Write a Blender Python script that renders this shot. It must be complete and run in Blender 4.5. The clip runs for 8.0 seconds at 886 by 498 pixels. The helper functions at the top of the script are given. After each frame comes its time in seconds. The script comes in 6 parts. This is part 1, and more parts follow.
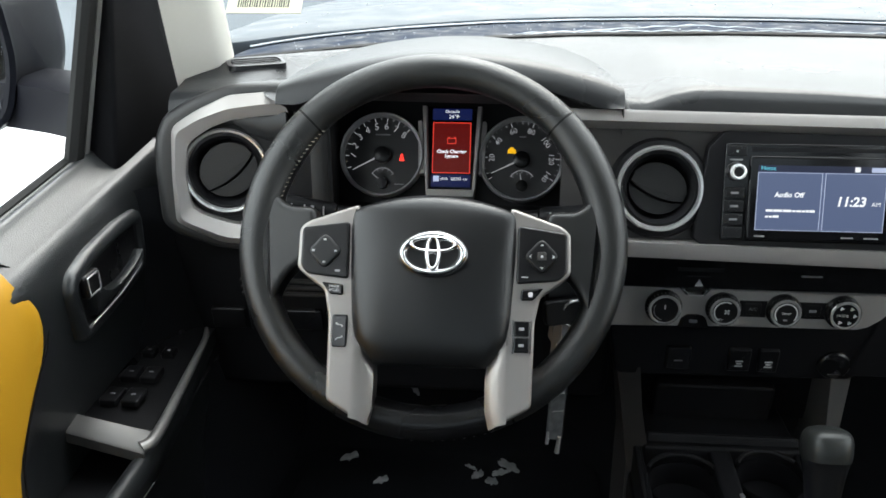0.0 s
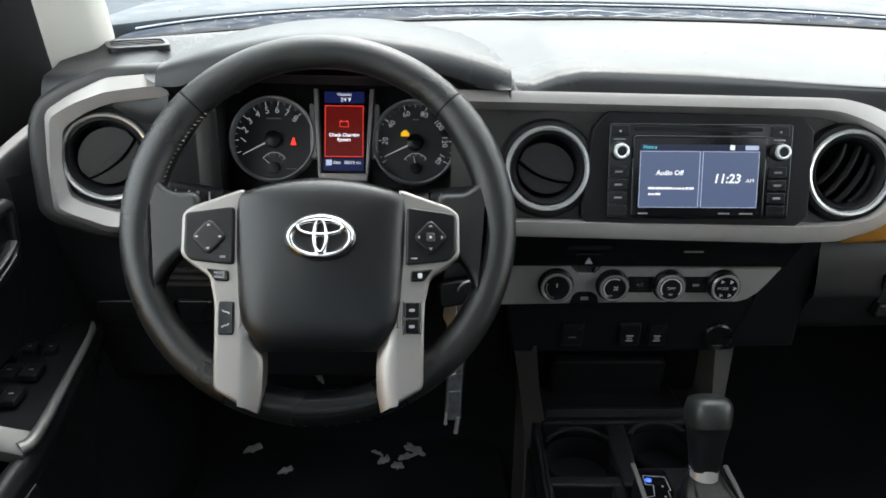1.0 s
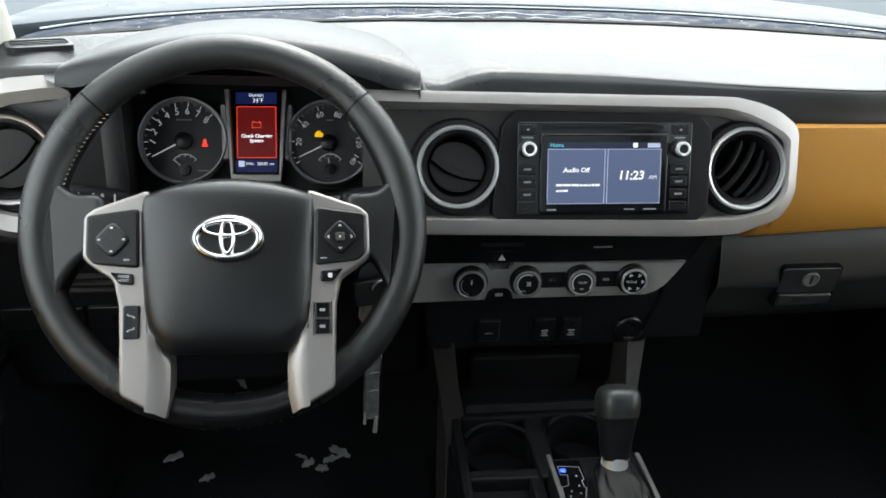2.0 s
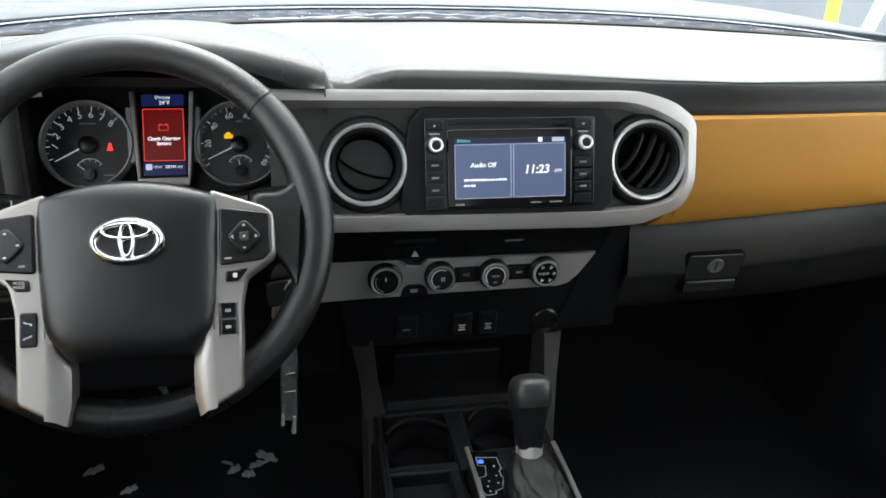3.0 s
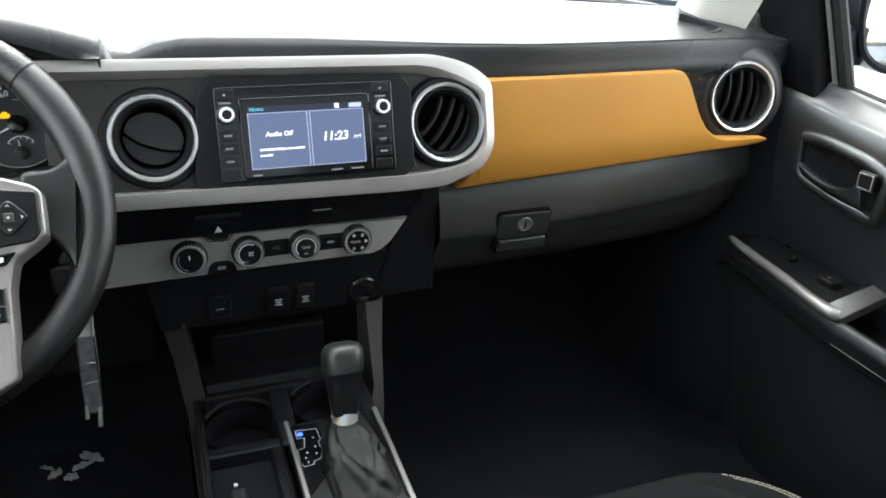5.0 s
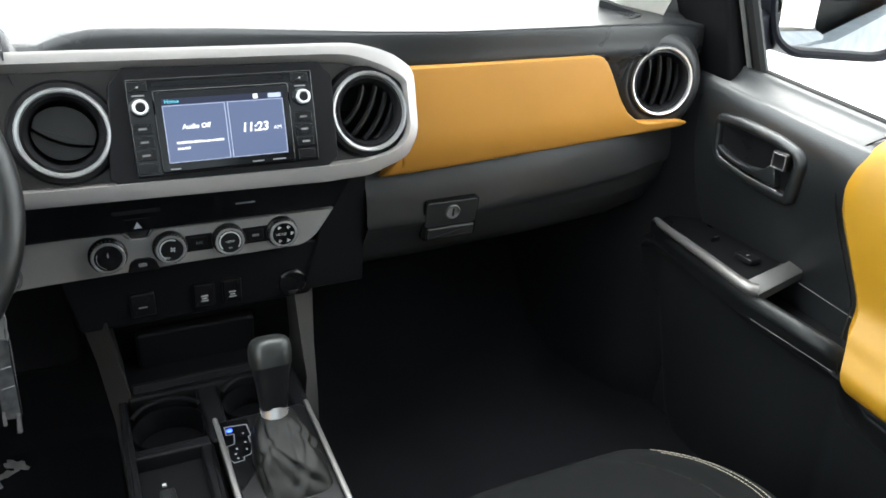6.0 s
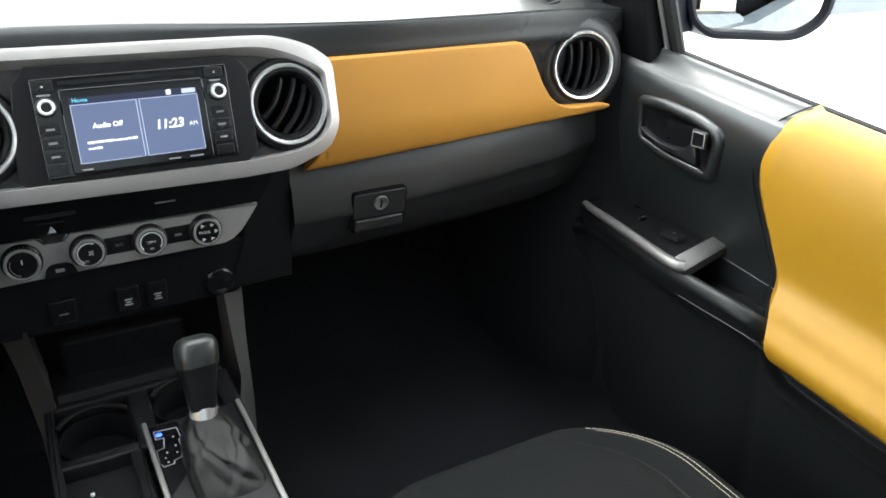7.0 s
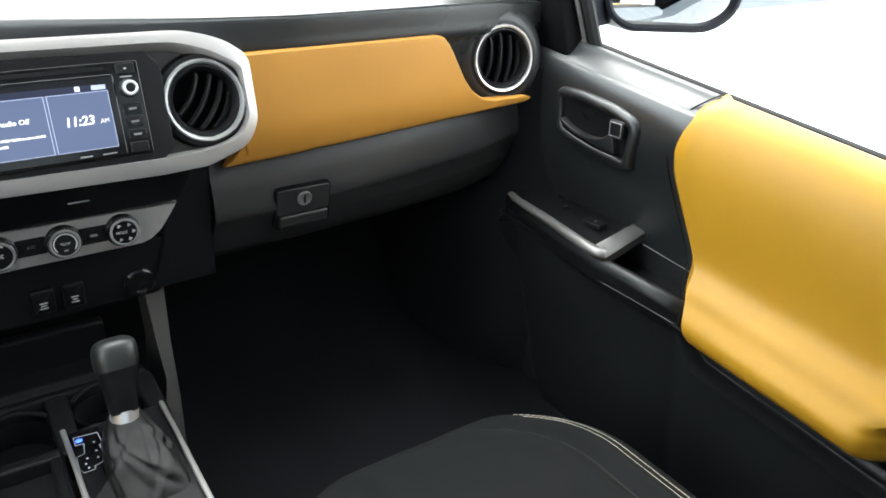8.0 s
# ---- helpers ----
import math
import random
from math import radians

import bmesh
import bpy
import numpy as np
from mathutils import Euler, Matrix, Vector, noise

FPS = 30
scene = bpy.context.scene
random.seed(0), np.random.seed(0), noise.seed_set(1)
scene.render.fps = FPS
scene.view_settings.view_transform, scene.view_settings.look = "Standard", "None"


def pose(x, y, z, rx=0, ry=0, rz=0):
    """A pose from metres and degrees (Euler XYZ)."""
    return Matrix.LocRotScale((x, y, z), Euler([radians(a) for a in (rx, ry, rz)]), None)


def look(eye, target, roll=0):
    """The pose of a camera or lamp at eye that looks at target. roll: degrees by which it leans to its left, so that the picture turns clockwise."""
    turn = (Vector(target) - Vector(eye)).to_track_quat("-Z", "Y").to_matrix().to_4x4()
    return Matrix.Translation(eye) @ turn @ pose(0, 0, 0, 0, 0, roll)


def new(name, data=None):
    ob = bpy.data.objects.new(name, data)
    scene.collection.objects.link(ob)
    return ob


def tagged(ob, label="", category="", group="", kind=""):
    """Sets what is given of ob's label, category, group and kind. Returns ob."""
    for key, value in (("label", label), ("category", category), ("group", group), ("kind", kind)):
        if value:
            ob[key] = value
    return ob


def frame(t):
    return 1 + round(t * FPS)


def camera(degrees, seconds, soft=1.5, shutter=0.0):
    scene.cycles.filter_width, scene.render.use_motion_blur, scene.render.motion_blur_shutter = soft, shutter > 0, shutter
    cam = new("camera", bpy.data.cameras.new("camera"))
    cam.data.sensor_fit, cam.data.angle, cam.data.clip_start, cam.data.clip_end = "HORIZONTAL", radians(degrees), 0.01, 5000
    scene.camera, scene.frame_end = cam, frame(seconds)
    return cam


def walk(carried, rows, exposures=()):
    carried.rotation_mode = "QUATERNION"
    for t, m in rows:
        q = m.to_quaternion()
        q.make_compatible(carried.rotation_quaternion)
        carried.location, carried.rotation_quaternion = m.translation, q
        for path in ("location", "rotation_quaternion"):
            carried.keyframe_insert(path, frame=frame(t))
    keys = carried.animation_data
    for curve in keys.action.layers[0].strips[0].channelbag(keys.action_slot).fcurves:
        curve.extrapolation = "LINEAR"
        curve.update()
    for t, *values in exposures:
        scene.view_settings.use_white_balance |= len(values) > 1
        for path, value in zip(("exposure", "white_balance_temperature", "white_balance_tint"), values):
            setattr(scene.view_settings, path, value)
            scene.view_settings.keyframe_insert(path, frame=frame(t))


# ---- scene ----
cam = camera(59.07, 8.0, soft=1.65)
ROWS = [
    (0.0, -0.3173, -0.7927, 1.5392, 67.17, 0.33, 4.86),
    (0.5, -0.3049, -0.7925, 1.5362, 66.46, 0.32, 3.01),
    (1.0, -0.2921, -0.7914, 1.5319, 66.39, -0.82, -1.30),
    (1.5, -0.2811, -0.7941, 1.5314, 66.49, -1.44, -4.01),
    (3.0, -0.2357, -0.8145, 1.5280, 67.05, -1.67, -10.60),
    (3.5, -0.2163, -0.8197, 1.5225, 66.96, -1.59, -13.34),
    (4.0, -0.1987, -0.8279, 1.5194, 66.99, -1.60, -15.83),
    (4.5, -0.1807, -0.8335, 1.5140, 66.59, -1.78, -18.40),
    (6.0, -0.1502, -0.8474, 1.5083, 65.79, -1.98, -25.30),
    (6.5, -0.1413, -0.8537, 1.5023, 65.70, -1.63, -27.69),
    (7.0, -0.1285, -0.8607, 1.5024, 65.54, -1.07, -29.80),
    (7.5, -0.1214, -0.8687, 1.5029, 65.33, -1.14, -32.31),
    (8.0, -0.1164, -0.8770, 1.5020, 65.33, -1.41, -34.51),
]
walk(cam, [(t, pose(x, y, z, rx, ry, rz)) for t, x, y, z, rx, ry, rz in ROWS],
     [(0.0, 0.12), (1.5, 0.16), (3.0, 0.24), (4.5, 0.66), (8.0, 0.84)])
# ---- world and light ----
world = bpy.data.worlds.new("bright_overcast")
scene.world = world
world.use_nodes = True
wn, wl = world.node_tree.nodes, world.node_tree.links
wbg = wn["Background"]
wsky = wn.new("ShaderNodeTexSky")
wsky.sky_type = "NISHITA"
wsky.sun_disc = False
wsky.sun_elevation = radians(48)
wsky.sun_rotation = radians(20)
wsky.dust_density = 6.0
wmix = wn.new("ShaderNodeMix")
wmix.data_type = "RGBA"
wmix.inputs[0].default_value = 0.8
wmix.inputs[7].default_value = (12.4, 13.2, 13.5, 1)
wl.new(wsky.outputs[0], wmix.inputs[6])
wl.new(wmix.outputs[2], wbg.inputs["Color"])
wbg.inputs["Strength"].default_value = 0.34
sun_data = bpy.data.lights.new("sun", "SUN")
sun_data.energy, sun_data.angle, sun_data.color = 2.6, radians(35), (0.97, 1.0, 0.99)
sun = new("sun", sun_data)
sun.matrix_world = look((0.4, 3.4, 6.5), (0, 0, 1.3))


# ---- materials ----
def material(name, color, rough=0.5, metal=0.0, grain=0.0, scale=400.0, spot=0.15, spot_scale=6.0, kind="noise", coat=0.0, sheen=0.0, spec=0.5):
    """A surface with fine relief (grain at scale) and broad, faint unevenness of tone and gloss."""
    m = bpy.data.materials.new(name)
    m.use_nodes = True
    n, l = m.node_tree.nodes, m.node_tree.links
    b = n["Principled BSDF"]
    co = n.new("ShaderNodeTexCoord")
    b.inputs["Metallic"].default_value = metal
    b.inputs["Coat Weight"].default_value = coat
    b.inputs["Sheen Weight"].default_value = sheen
    b.inputs["Specular IOR Level"].default_value = spec
    broad = n.new("ShaderNodeTexNoise")
    broad.inputs["Scale"].default_value = spot_scale
    broad.inputs["Detail"].default_value = 6.0
    l.new(co.outputs["Object"], broad.inputs["Vector"])
    ramp = n.new("ShaderNodeMapRange")
    ramp.inputs[1].default_value, ramp.inputs[2].default_value = 0.3, 0.7
    ramp.inputs[3].default_value, ramp.inputs[4].default_value = 1 - spot, 1 + spot
    l.new(broad.outputs["Fac"], ramp.inputs[0])
    mul = n.new("ShaderNodeVectorMath")
    mul.operation = "SCALE"
    mul.inputs[0].default_value = color
    l.new(ramp.outputs[0], mul.inputs["Scale"])
    l.new(mul.outputs[0], b.inputs["Base Color"])
    rr = n.new("ShaderNodeMapRange")
    rr.inputs[1].default_value, rr.inputs[2].default_value = 0.3, 0.7
    rr.inputs[3].default_value, rr.inputs[4].default_value = max(0.02, rough * (1 - spot)), min(1, rough * (1 + spot))
    l.new(broad.outputs["Fac"], rr.inputs[0])
    l.new(rr.outputs[0], b.inputs["Roughness"])
    if grain > 0:
        if kind == "leather":
            tex = n.new("ShaderNodeTexVoronoi")
            tex.feature = "SMOOTH_F1"
            out = tex.outputs["Distance"]
        elif kind == "weave":
            tex = n.new("ShaderNodeTexWave")
            tex.inputs["Distortion"].default_value = 3.0
            tex.inputs["Detail"].default_value = 3.0
            out = tex.outputs["Fac"]
        else:
            tex = n.new("ShaderNodeTexNoise")
            tex.inputs["Detail"].default_value = 3.0
            out = tex.outputs["Fac"]
        tex.inputs["Scale"].default_value = scale
        l.new(co.outputs["Object"], tex.inputs["Vector"])
        bump = n.new("ShaderNodeBump")
        bump.inputs["Strength"].default_value = grain
        bump.inputs["Distance"].default_value = 0.001
        l.new(out, bump.inputs["Height"])
        l.new(bump.outputs[0], b.inputs["Normal"])
    return m


def glowing(name, color, strength):
    m = bpy.data.materials.new(name)
    m.use_nodes = True
    b = m.node_tree.nodes["Principled BSDF"]
    b.inputs["Base Color"].default_value = (0.01, 0.01, 0.012, 1)
    b.inputs["Roughness"].default_value = 0.2
    b.inputs["Emission Color"].default_value = (*color, 1)
    b.inputs["Emission Strength"].default_value = strength
    return m


def clear_glass(name, tone=(0.96, 0.98, 0.97)):
    m = bpy.data.materials.new(name)
    m.use_nodes = True
    n, l = m.node_tree.nodes, m.node_tree.links
    n.remove(n["Principled BSDF"])
    clear, gloss, mix = n.new("ShaderNodeBsdfTransparent"), n.new("ShaderNodeBsdfGlossy"), n.new("ShaderNodeMixShader")
    clear.inputs[0].default_value = (*tone, 1)
    gloss.inputs["Roughness"].default_value = 0.01
    mix.inputs[0].default_value = 0.015
    l.new(clear.outputs[0], mix.inputs[1])
    l.new(gloss.outputs[0], mix.inputs[2])
    l.new(mix.outputs[0], n["Material Output"].inputs[0])
    return m


PAD = material("dash_vinyl", (0.022, 0.023, 0.0245), 0.29, grain=0.20, scale=1500, spot=0.10, spec=0.30)
LOWER = material("lower_dash_plastic", (0.027, 0.0268, 0.0272), 0.40, grain=0.2, scale=1300, spot=0.12, spec=0.38)
BLACK = material("black_plastic", (0.010, 0.010, 0.0115), 0.45, grain=0.25, scale=900, spec=0.22)
ARMREST = material("armrest_vinyl", (0.013, 0.0145, 0.0155), 0.40, grain=0.3, scale=900, spot=0.15, kind="leather", spec=0.45)
GLOSS = material("piano_black", (0.006, 0.006, 0.007), 0.12, spot=0.3, spot_scale=40)
SATIN = material("satin_black", (0.010, 0.010, 0.011), 0.30, spot=0.2, spec=0.4)
SILVER = material("satin_silver_paint", (0.435, 0.415, 0.402), 0.40, metal=0.5, grain=0.05, scale=1500, spot=0.06)
GREYTRIM = material("grey_trim_paint", (0.41, 0.397, 0.384), 0.38, metal=0.4, grain=0.05, scale=1500, spot=0.06)
SPOKE = material("satin_spoke_paint", (0.35, 0.328, 0.313), 0.36, metal=0.6, grain=0.06, scale=1500, spot=0.08)
GUN = material("gunmetal_plastic", (0.055, 0.0515, 0.050), 0.40, grain=0.1, scale=1200, spot=0.08, spec=0.35)
# rail silver toned down for shade at the driver's door, darkest on the ends
RAILEND = material("shade_toned_rail_paint", (0.125, 0.121, 0.117), 0.38, metal=0.4, grain=0.05, scale=1500, spot=0.06)
RAIL = material("satin_grab_rail_paint", (0.24, 0.232, 0.225), 0.36, metal=0.5, grain=0.05, scale=1500, spot=0.06)
CHROME = material("chrome", (0.68, 0.68, 0.69), 0.13, metal=1.0, spot=0.05)
TAN = material("tan_leatherette", (0.50, 0.230, 0.040), 0.42, grain=0.22, scale=1500, spot=0.06, kind="leather", spec=0.28)
# same leatherette as TAN, yellowed to hold the window light on the doors
TANLIT = material("window_lit_tan_leatherette", (0.475, 0.248, 0.015), 0.38, grain=0.24, scale=1500, spot=0.06, kind="leather", spec=0.42)
MATTE = material("matte_black", (0.005, 0.005, 0.006), 0.75, grain=0.1, scale=1500, spec=0.06)
LEATHER = material("black_leather", (0.013, 0.0135, 0.0135), 0.31, grain=0.30, scale=1500, spot=0.16, spot_scale=14, kind="leather", spec=0.6)
AIRBAG = material("airbag_vinyl", (0.0095, 0.010, 0.011), 0.34, grain=0.10, scale=1600, spot=0.08)
DOORVINYL = material("door_vinyl", (0.0155, 0.0175, 0.0188), 0.33, grain=0.30, scale=900, spot=0.16, spot_scale=12, kind="leather", spec=0.9)
CARPET = material("black_carpet", (0.014, 0.0145, 0.017), 0.95, grain=1.0, scale=1500, spot=0.3, spec=0.1)
CLOTH = material("seat_cloth", (0.0085, 0.0092, 0.0096), 0.85, grain=0.6, scale=2200, spot=0.15, kind="noise", spec=0.10)
PILLAR = material("pillar_plastic", (0.74, 0.72, 0.66), 0.6, grain=0.25, scale=800, spot=0.04)
RUBBER = material("rubber_seal", (0.008, 0.008, 0.008), 0.6, grain=0.2, scale=600, spec=0.15)
GREYSEAL = material("grey_channel", (0.13, 0.13, 0.125), 0.5, spot=0.1, spec=0.3)
PAINT = material("slate_car_paint", (0.060, 0.072, 0.084), 0.42, grain=0.02, scale=60, spot=0.3, spot_scale=14, spec=0.2)
REFLECTWALL = material("grey_reflected_wall", (0.17, 0.185, 0.20), 0.8, grain=0.3, scale=20, spot=0.25, spot_scale=0.6)
RING = material("bright_satin_ring", (0.78, 0.775, 0.77), 0.22, metal=0.7, spot=0.05)
BEZEL = material("satin_dial_ring", (0.42, 0.42, 0.43), 0.38, metal=0.3, spot=0.06)
COWL = material("weathered_cowl_plastic", (0.012, 0.019, 0.034), 0.75, grain=0.5, scale=200, spot=0.5, spot_scale=30, spec=0.15)
DUST = material("salt_dust", (0.5, 0.52, 0.55), 0.9, grain=0.5, scale=300, spot=0.3)
THREAD = material("pale_thread", (0.42, 0.38, 0.30), 0.8)
INK = material("white_print", (0.62, 0.62, 0.62), 0.6)
DIMINK = material("grey_print", (0.30, 0.30, 0.31), 0.6)
MIRROR = material("mirror_silvering", (0.9, 0.9, 0.9), 0.01, metal=1.0, spot=0.0)
HEADLINER = material("headliner_cloth", (0.42, 0.41, 0.39), 0.9, grain=0.4, scale=900, spot=0.05)
TINT = clear_glass("dark_privacy_glass", (0.40, 0.42, 0.43))
CONCRETE = material("pale_concrete", (0.72, 0.72, 0.71), 0.7, grain=0.3, scale=60, spot=0.08, spot_scale=1.5)
SCRAP = material("grey_scrap", (0.42, 0.43, 0.44), 0.85, grain=0.6, scale=300, spot=0.3, spot_scale=60)
SHELL = material("dark_mirror_shell", (0.006, 0.0065, 0.010), 0.45, grain=0.1, scale=800, spec=0.12)
DIALPRINT = glowing("lit_dial_print", (0.55, 0.57, 0.60), 0.40)
GLASS = clear_glass("window_glass")
SCREEN = glowing("radio_screen_blue", (0.088, 0.118, 0.212), 1.0)
SCREENLINE = glowing("screen_line", (0.45, 0.52, 0.7), 1.0)
SCREENBAR = glowing("screen_top_bar", (0.012, 0.016, 0.04), 1.0)
WHITEGLOW = glowing("screen_white", (0.9, 0.95, 1.0), 1.0)
CYAN = glowing("screen_cyan", (0.15, 0.75, 0.95), 1.0)
REDSCREEN = glowing("display_red", (0.085, 0.004, 0.003), 1.0)
REDLINE = glowing("display_red_line", (0.85, 0.06, 0.04), 1.0)
NAVY = glowing("display_navy", (0.006, 0.010, 0.052), 1.0)
REDLAMP = glowing("warning_red", (1.0, 0.03, 0.02), 2.0)
AMBER = glowing("warning_amber", (0.75, 0.42, 0.008), 1.0)
BLUELED = glowing("gear_led_blue", (0.03, 0.09, 1.0), 4.0)


# ---- mesh builders ----
class Mesh:
    """Collects vertices and faces of one part."""

    def __init__(self):
        self.v, self.f = [], []

    def add(self, verts, faces):
        k = len(self.v)
        self.v += [tuple(p) for p in verts]
        self.f += [tuple(i + k for i in f) for f in faces]
        return self

    def rings(self, rings, closed=True, cap0=False, cap1=False):
        """Joins rows of equal length by quads."""
        n, verts, faces = len(rings[0]), [p for r in rings for p in r], []
        for i in range(len(rings) - 1):
            for j in range(n if closed else n - 1):
                a, b = i * n + j, i * n + (j + 1) % n
                faces.append((a, b, b + n, a + n))
        if cap0:
            faces.append(tuple(range(n - 1, -1, -1)))
        if cap1:
            faces.append(tuple(range((len(rings) - 1) * n, len(rings) * n)))
        return self.add(verts, faces)

    def prism(self, fr, outline, d0, d1, bevel=0.0, dome=0.0, steps=3):
        """A plate on frame fr from depth d0 to d1 with a rounded front edge."""
        if area(outline) < 0:
            outline = outline[::-1]
        rows = [[fr(u, v, d0) for u, v in outline]]
        if bevel > 0:
            for k in range(steps + 1):
                a = math.pi / 2 * k / steps
                ins = inset(outline, bevel * (1 - math.cos(a)))
                rows.append([fr(u, v, d1 - bevel + bevel * math.sin(a)) for u, v in ins])
        else:
            rows.append([fr(u, v, d1) for u, v in outline])
        base = inset(outline, bevel * 1.3)
        if bevel > 0:
            rows.append([fr(u, v, d1) for u, v in base])
        if dome > 0:
            us, vs = [p[0] for p in base], [p[1] for p in base]
            cu, cv, hu, hv = (min(us) + max(us)) / 2, (min(vs) + max(vs)) / 2, (max(us) - min(us)) / 2, (max(vs) - min(vs)) / 2
            for k in range(1, 9):
                s = 1 - k / 9
                rows.append([fr(cu + (u - cu) * s, cv + (v - cv) * s, d1 + dome * (1 - ((u - cu) * s / hu) ** 2) * (1 - ((v - cv) * s / hv) ** 2) * (1 - s ** 3)) for u, v in base])
        return self.rings(rows, True, True, True)

    def lathe(self, fr, u, v, profile, seg=40, cap0=False, cap1=False):
        """Turns (radius, depth) pairs about the frame's normal at (u, v)."""
        rows = [[fr(u + r * math.cos(2 * math.pi * k / seg), v + r * math.sin(2 * math.pi * k / seg), d) for k in range(seg)] for r, d in profile]
        return self.rings(rows, True, cap0, cap1)

    def tube(self, path, radii, seg=10, flat=1.0, caps=True):
        path = [Vector(p) for p in path]
        if not isinstance(radii, (list, tuple)):
            radii = [radii] * len(path)
        rows, side = [], None
        for i, p in enumerate(path):
            t = (path[min(i + 1, len(path) - 1)] - path[max(i - 1, 0)]).normalized()
            ref = side if side is not None else (Vector((0, 0, 1)) if abs(t.z) < 0.9 else Vector((1, 0, 0)))
            side = (ref - t * ref.dot(t)).normalized()
            up = t.cross(side)
            rows.append([p + radii[i] * (math.cos(2 * math.pi * k / seg) * side + flat * math.sin(2 * math.pi * k / seg) * up) for k in range(seg)])
        return self.rings(rows, True, caps, caps)

    def grid(self, rows):
        return self.rings(rows, False)

    def box(self, c, size, bevel=0.0, yaw=0.0):
        fr = Frame((c[0], c[1], c[2] - size[2] / 2), 90, yaw)
        return self.prism(fr, rounded(rect(-size[0] / 2, -size[1] / 2, size[0] / 2, size[1] / 2), bevel * 2, 3) if bevel else rect(-size[0] / 2, -size[1] / 2, size[0] / 2, size[1] / 2), 0, size[2], bevel)


class Frame:
    """A tilted plane: u to the right, v up the plane, d out of it towards the cabin. lean: degrees by which its top goes forward."""

    def __init__(self, origin, lean=0.0, yaw=0.0):
        a, r = radians(lean), Matrix.Rotation(radians(yaw), 3, "Z")
        self.o = Vector(origin)
        self.u = r @ Vector((1, 0, 0))
        self.v = r @ Vector((0, math.sin(a), math.cos(a)))
        self.n = r @ Vector((0, -math.cos(a), math.sin(a)))

    def __call__(self, u, v, d=0.0):
        return self.o + self.u * u + self.v * v + self.n * d

    def matrix(self, u=0.0, v=0.0, d=0.0, turn=0.0):
        m = Matrix((self.u, self.v, self.n)).transposed().to_4x4()
        return Matrix.Translation(self(u, v, d)) @ m @ Matrix.Rotation(radians(turn), 4, "Z")


def area(o):
    return sum(a[0] * b[1] - b[0] * a[1] for a, b in zip(o, o[1:] + o[:1])) / 2


def rect(x0, y0, x1, y1):
    return [(x0, y0), (x1, y0), (x1, y1), (x0, y1)]


def inset(o, w):
    """Moves a counter-clockwise outline inwards by w."""
    out, n = [], len(o)
    for i in range(n):
        p, a, b = Vector(o[i]), Vector(o[i - 1]), Vector(o[(i + 1) % n])
        e0, e1 = (p - a), (b - p)
        if e0.length < 1e-9 or e1.length < 1e-9:
            out.append(o[i])
            continue
        e0.normalize(), e1.normalize()
        n0, n1 = Vector((-e0.y, e0.x)), Vector((-e1.y, e1.x))
        m = n0 + n1
        k = m.length_squared
        q = p + (m * (2 * w / k) if k > 0.3 else n0 * w)
        out.append((q.x, q.y))
    return out


def rounded(o, r, n=4):
    """Rounds the corners of an outline."""
    if area(o) < 0:
        o = o[::-1]
    out, m = [], len(o)
    for i in range(m):
        p, a, b = Vector(o[i]), Vector(o[i - 1]), Vector(o[(i + 1) % m])
        ra = min(r, (a - p).length * 0.45, (b - p).length * 0.45)
        s, e = p + (a - p).normalized() * ra, p + (b - p).normalized() * ra
        for k in range(n + 1):
            t = k / n
            q = s * (1 - t) ** 2 + p * 2 * t * (1 - t) + e * t * t
            out.append((q.x, q.y))
    return out


def smooth_line(pts, n=6):
    """A Catmull-Rom curve through points of any dimension."""
    P = [Vector(p) for p in pts]
    P = [P[0] * 2 - P[1]] + P + [P[-1] * 2 - P[-2]]
    out = []
    for i in range(1, len(P) - 2):
        for k in range(n):
            t = k / n
            out.append(0.5 * (2 * P[i] + (P[i + 1] - P[i - 1]) * t + (2 * P[i - 1] - 5 * P[i] + 4 * P[i + 1] - P[i + 2]) * t * t + (3 * P[i] - P[i - 1] - 3 * P[i + 1] + P[i + 2]) * t ** 3))
    return out + [P[-2]]


def lerp_table(x, table):
    xs, ys = zip(*table)
    return float(np.interp(x, xs, ys))


def part(name, mesh, mat, parent=None, label="", smooth=40):
    """Links a mesh as one object under a thing or a part."""
    me = bpy.data.meshes.new(name)
    me.from_pydata(mesh.v, [], mesh.f)
    bm = bmesh.new()
    bm.from_mesh(me)
    bmesh.ops.recalc_face_normals(bm, faces=bm.faces)
    bm.to_mesh(me)
    bm.free()
    if smooth:
        me.shade_smooth()
        me.set_sharp_from_angle(angle=radians(smooth))
    me.materials.append(mat)
    ob = new(name, me)
    ob.parent = parent
    if label:
        ob["label"] = label
    return ob


def thing(name, label, category, group="", kind=""):
    return tagged(new(name), label, category, group, kind)


def lettering(name, text, fr, u, v, d, size, mat, parent, turn=0.0, shear=0.0, bold=0.0):
    """Letters laid on a frame as a flat mesh."""
    cu = bpy.data.curves.new(name, "FONT")
    cu.body, cu.size, cu.align_x, cu.align_y, cu.shear = text, size, "CENTER", "CENTER", shear
    cu.resolution_u = 2
    cu.offset = bold
    tmp = bpy.data.objects.new(name, cu)
    scene.collection.objects.link(tmp)
    me = bpy.data.meshes.new_from_object(tmp.evaluated_get(bpy.context.evaluated_depsgraph_get()))
    bpy.data.objects.remove(tmp)
    me.transform(fr.matrix(u, v, d, turn))
    me.materials.clear()
    me.materials.append(mat)
    ob = new(name, me)
    ob.parent = parent
    return ob


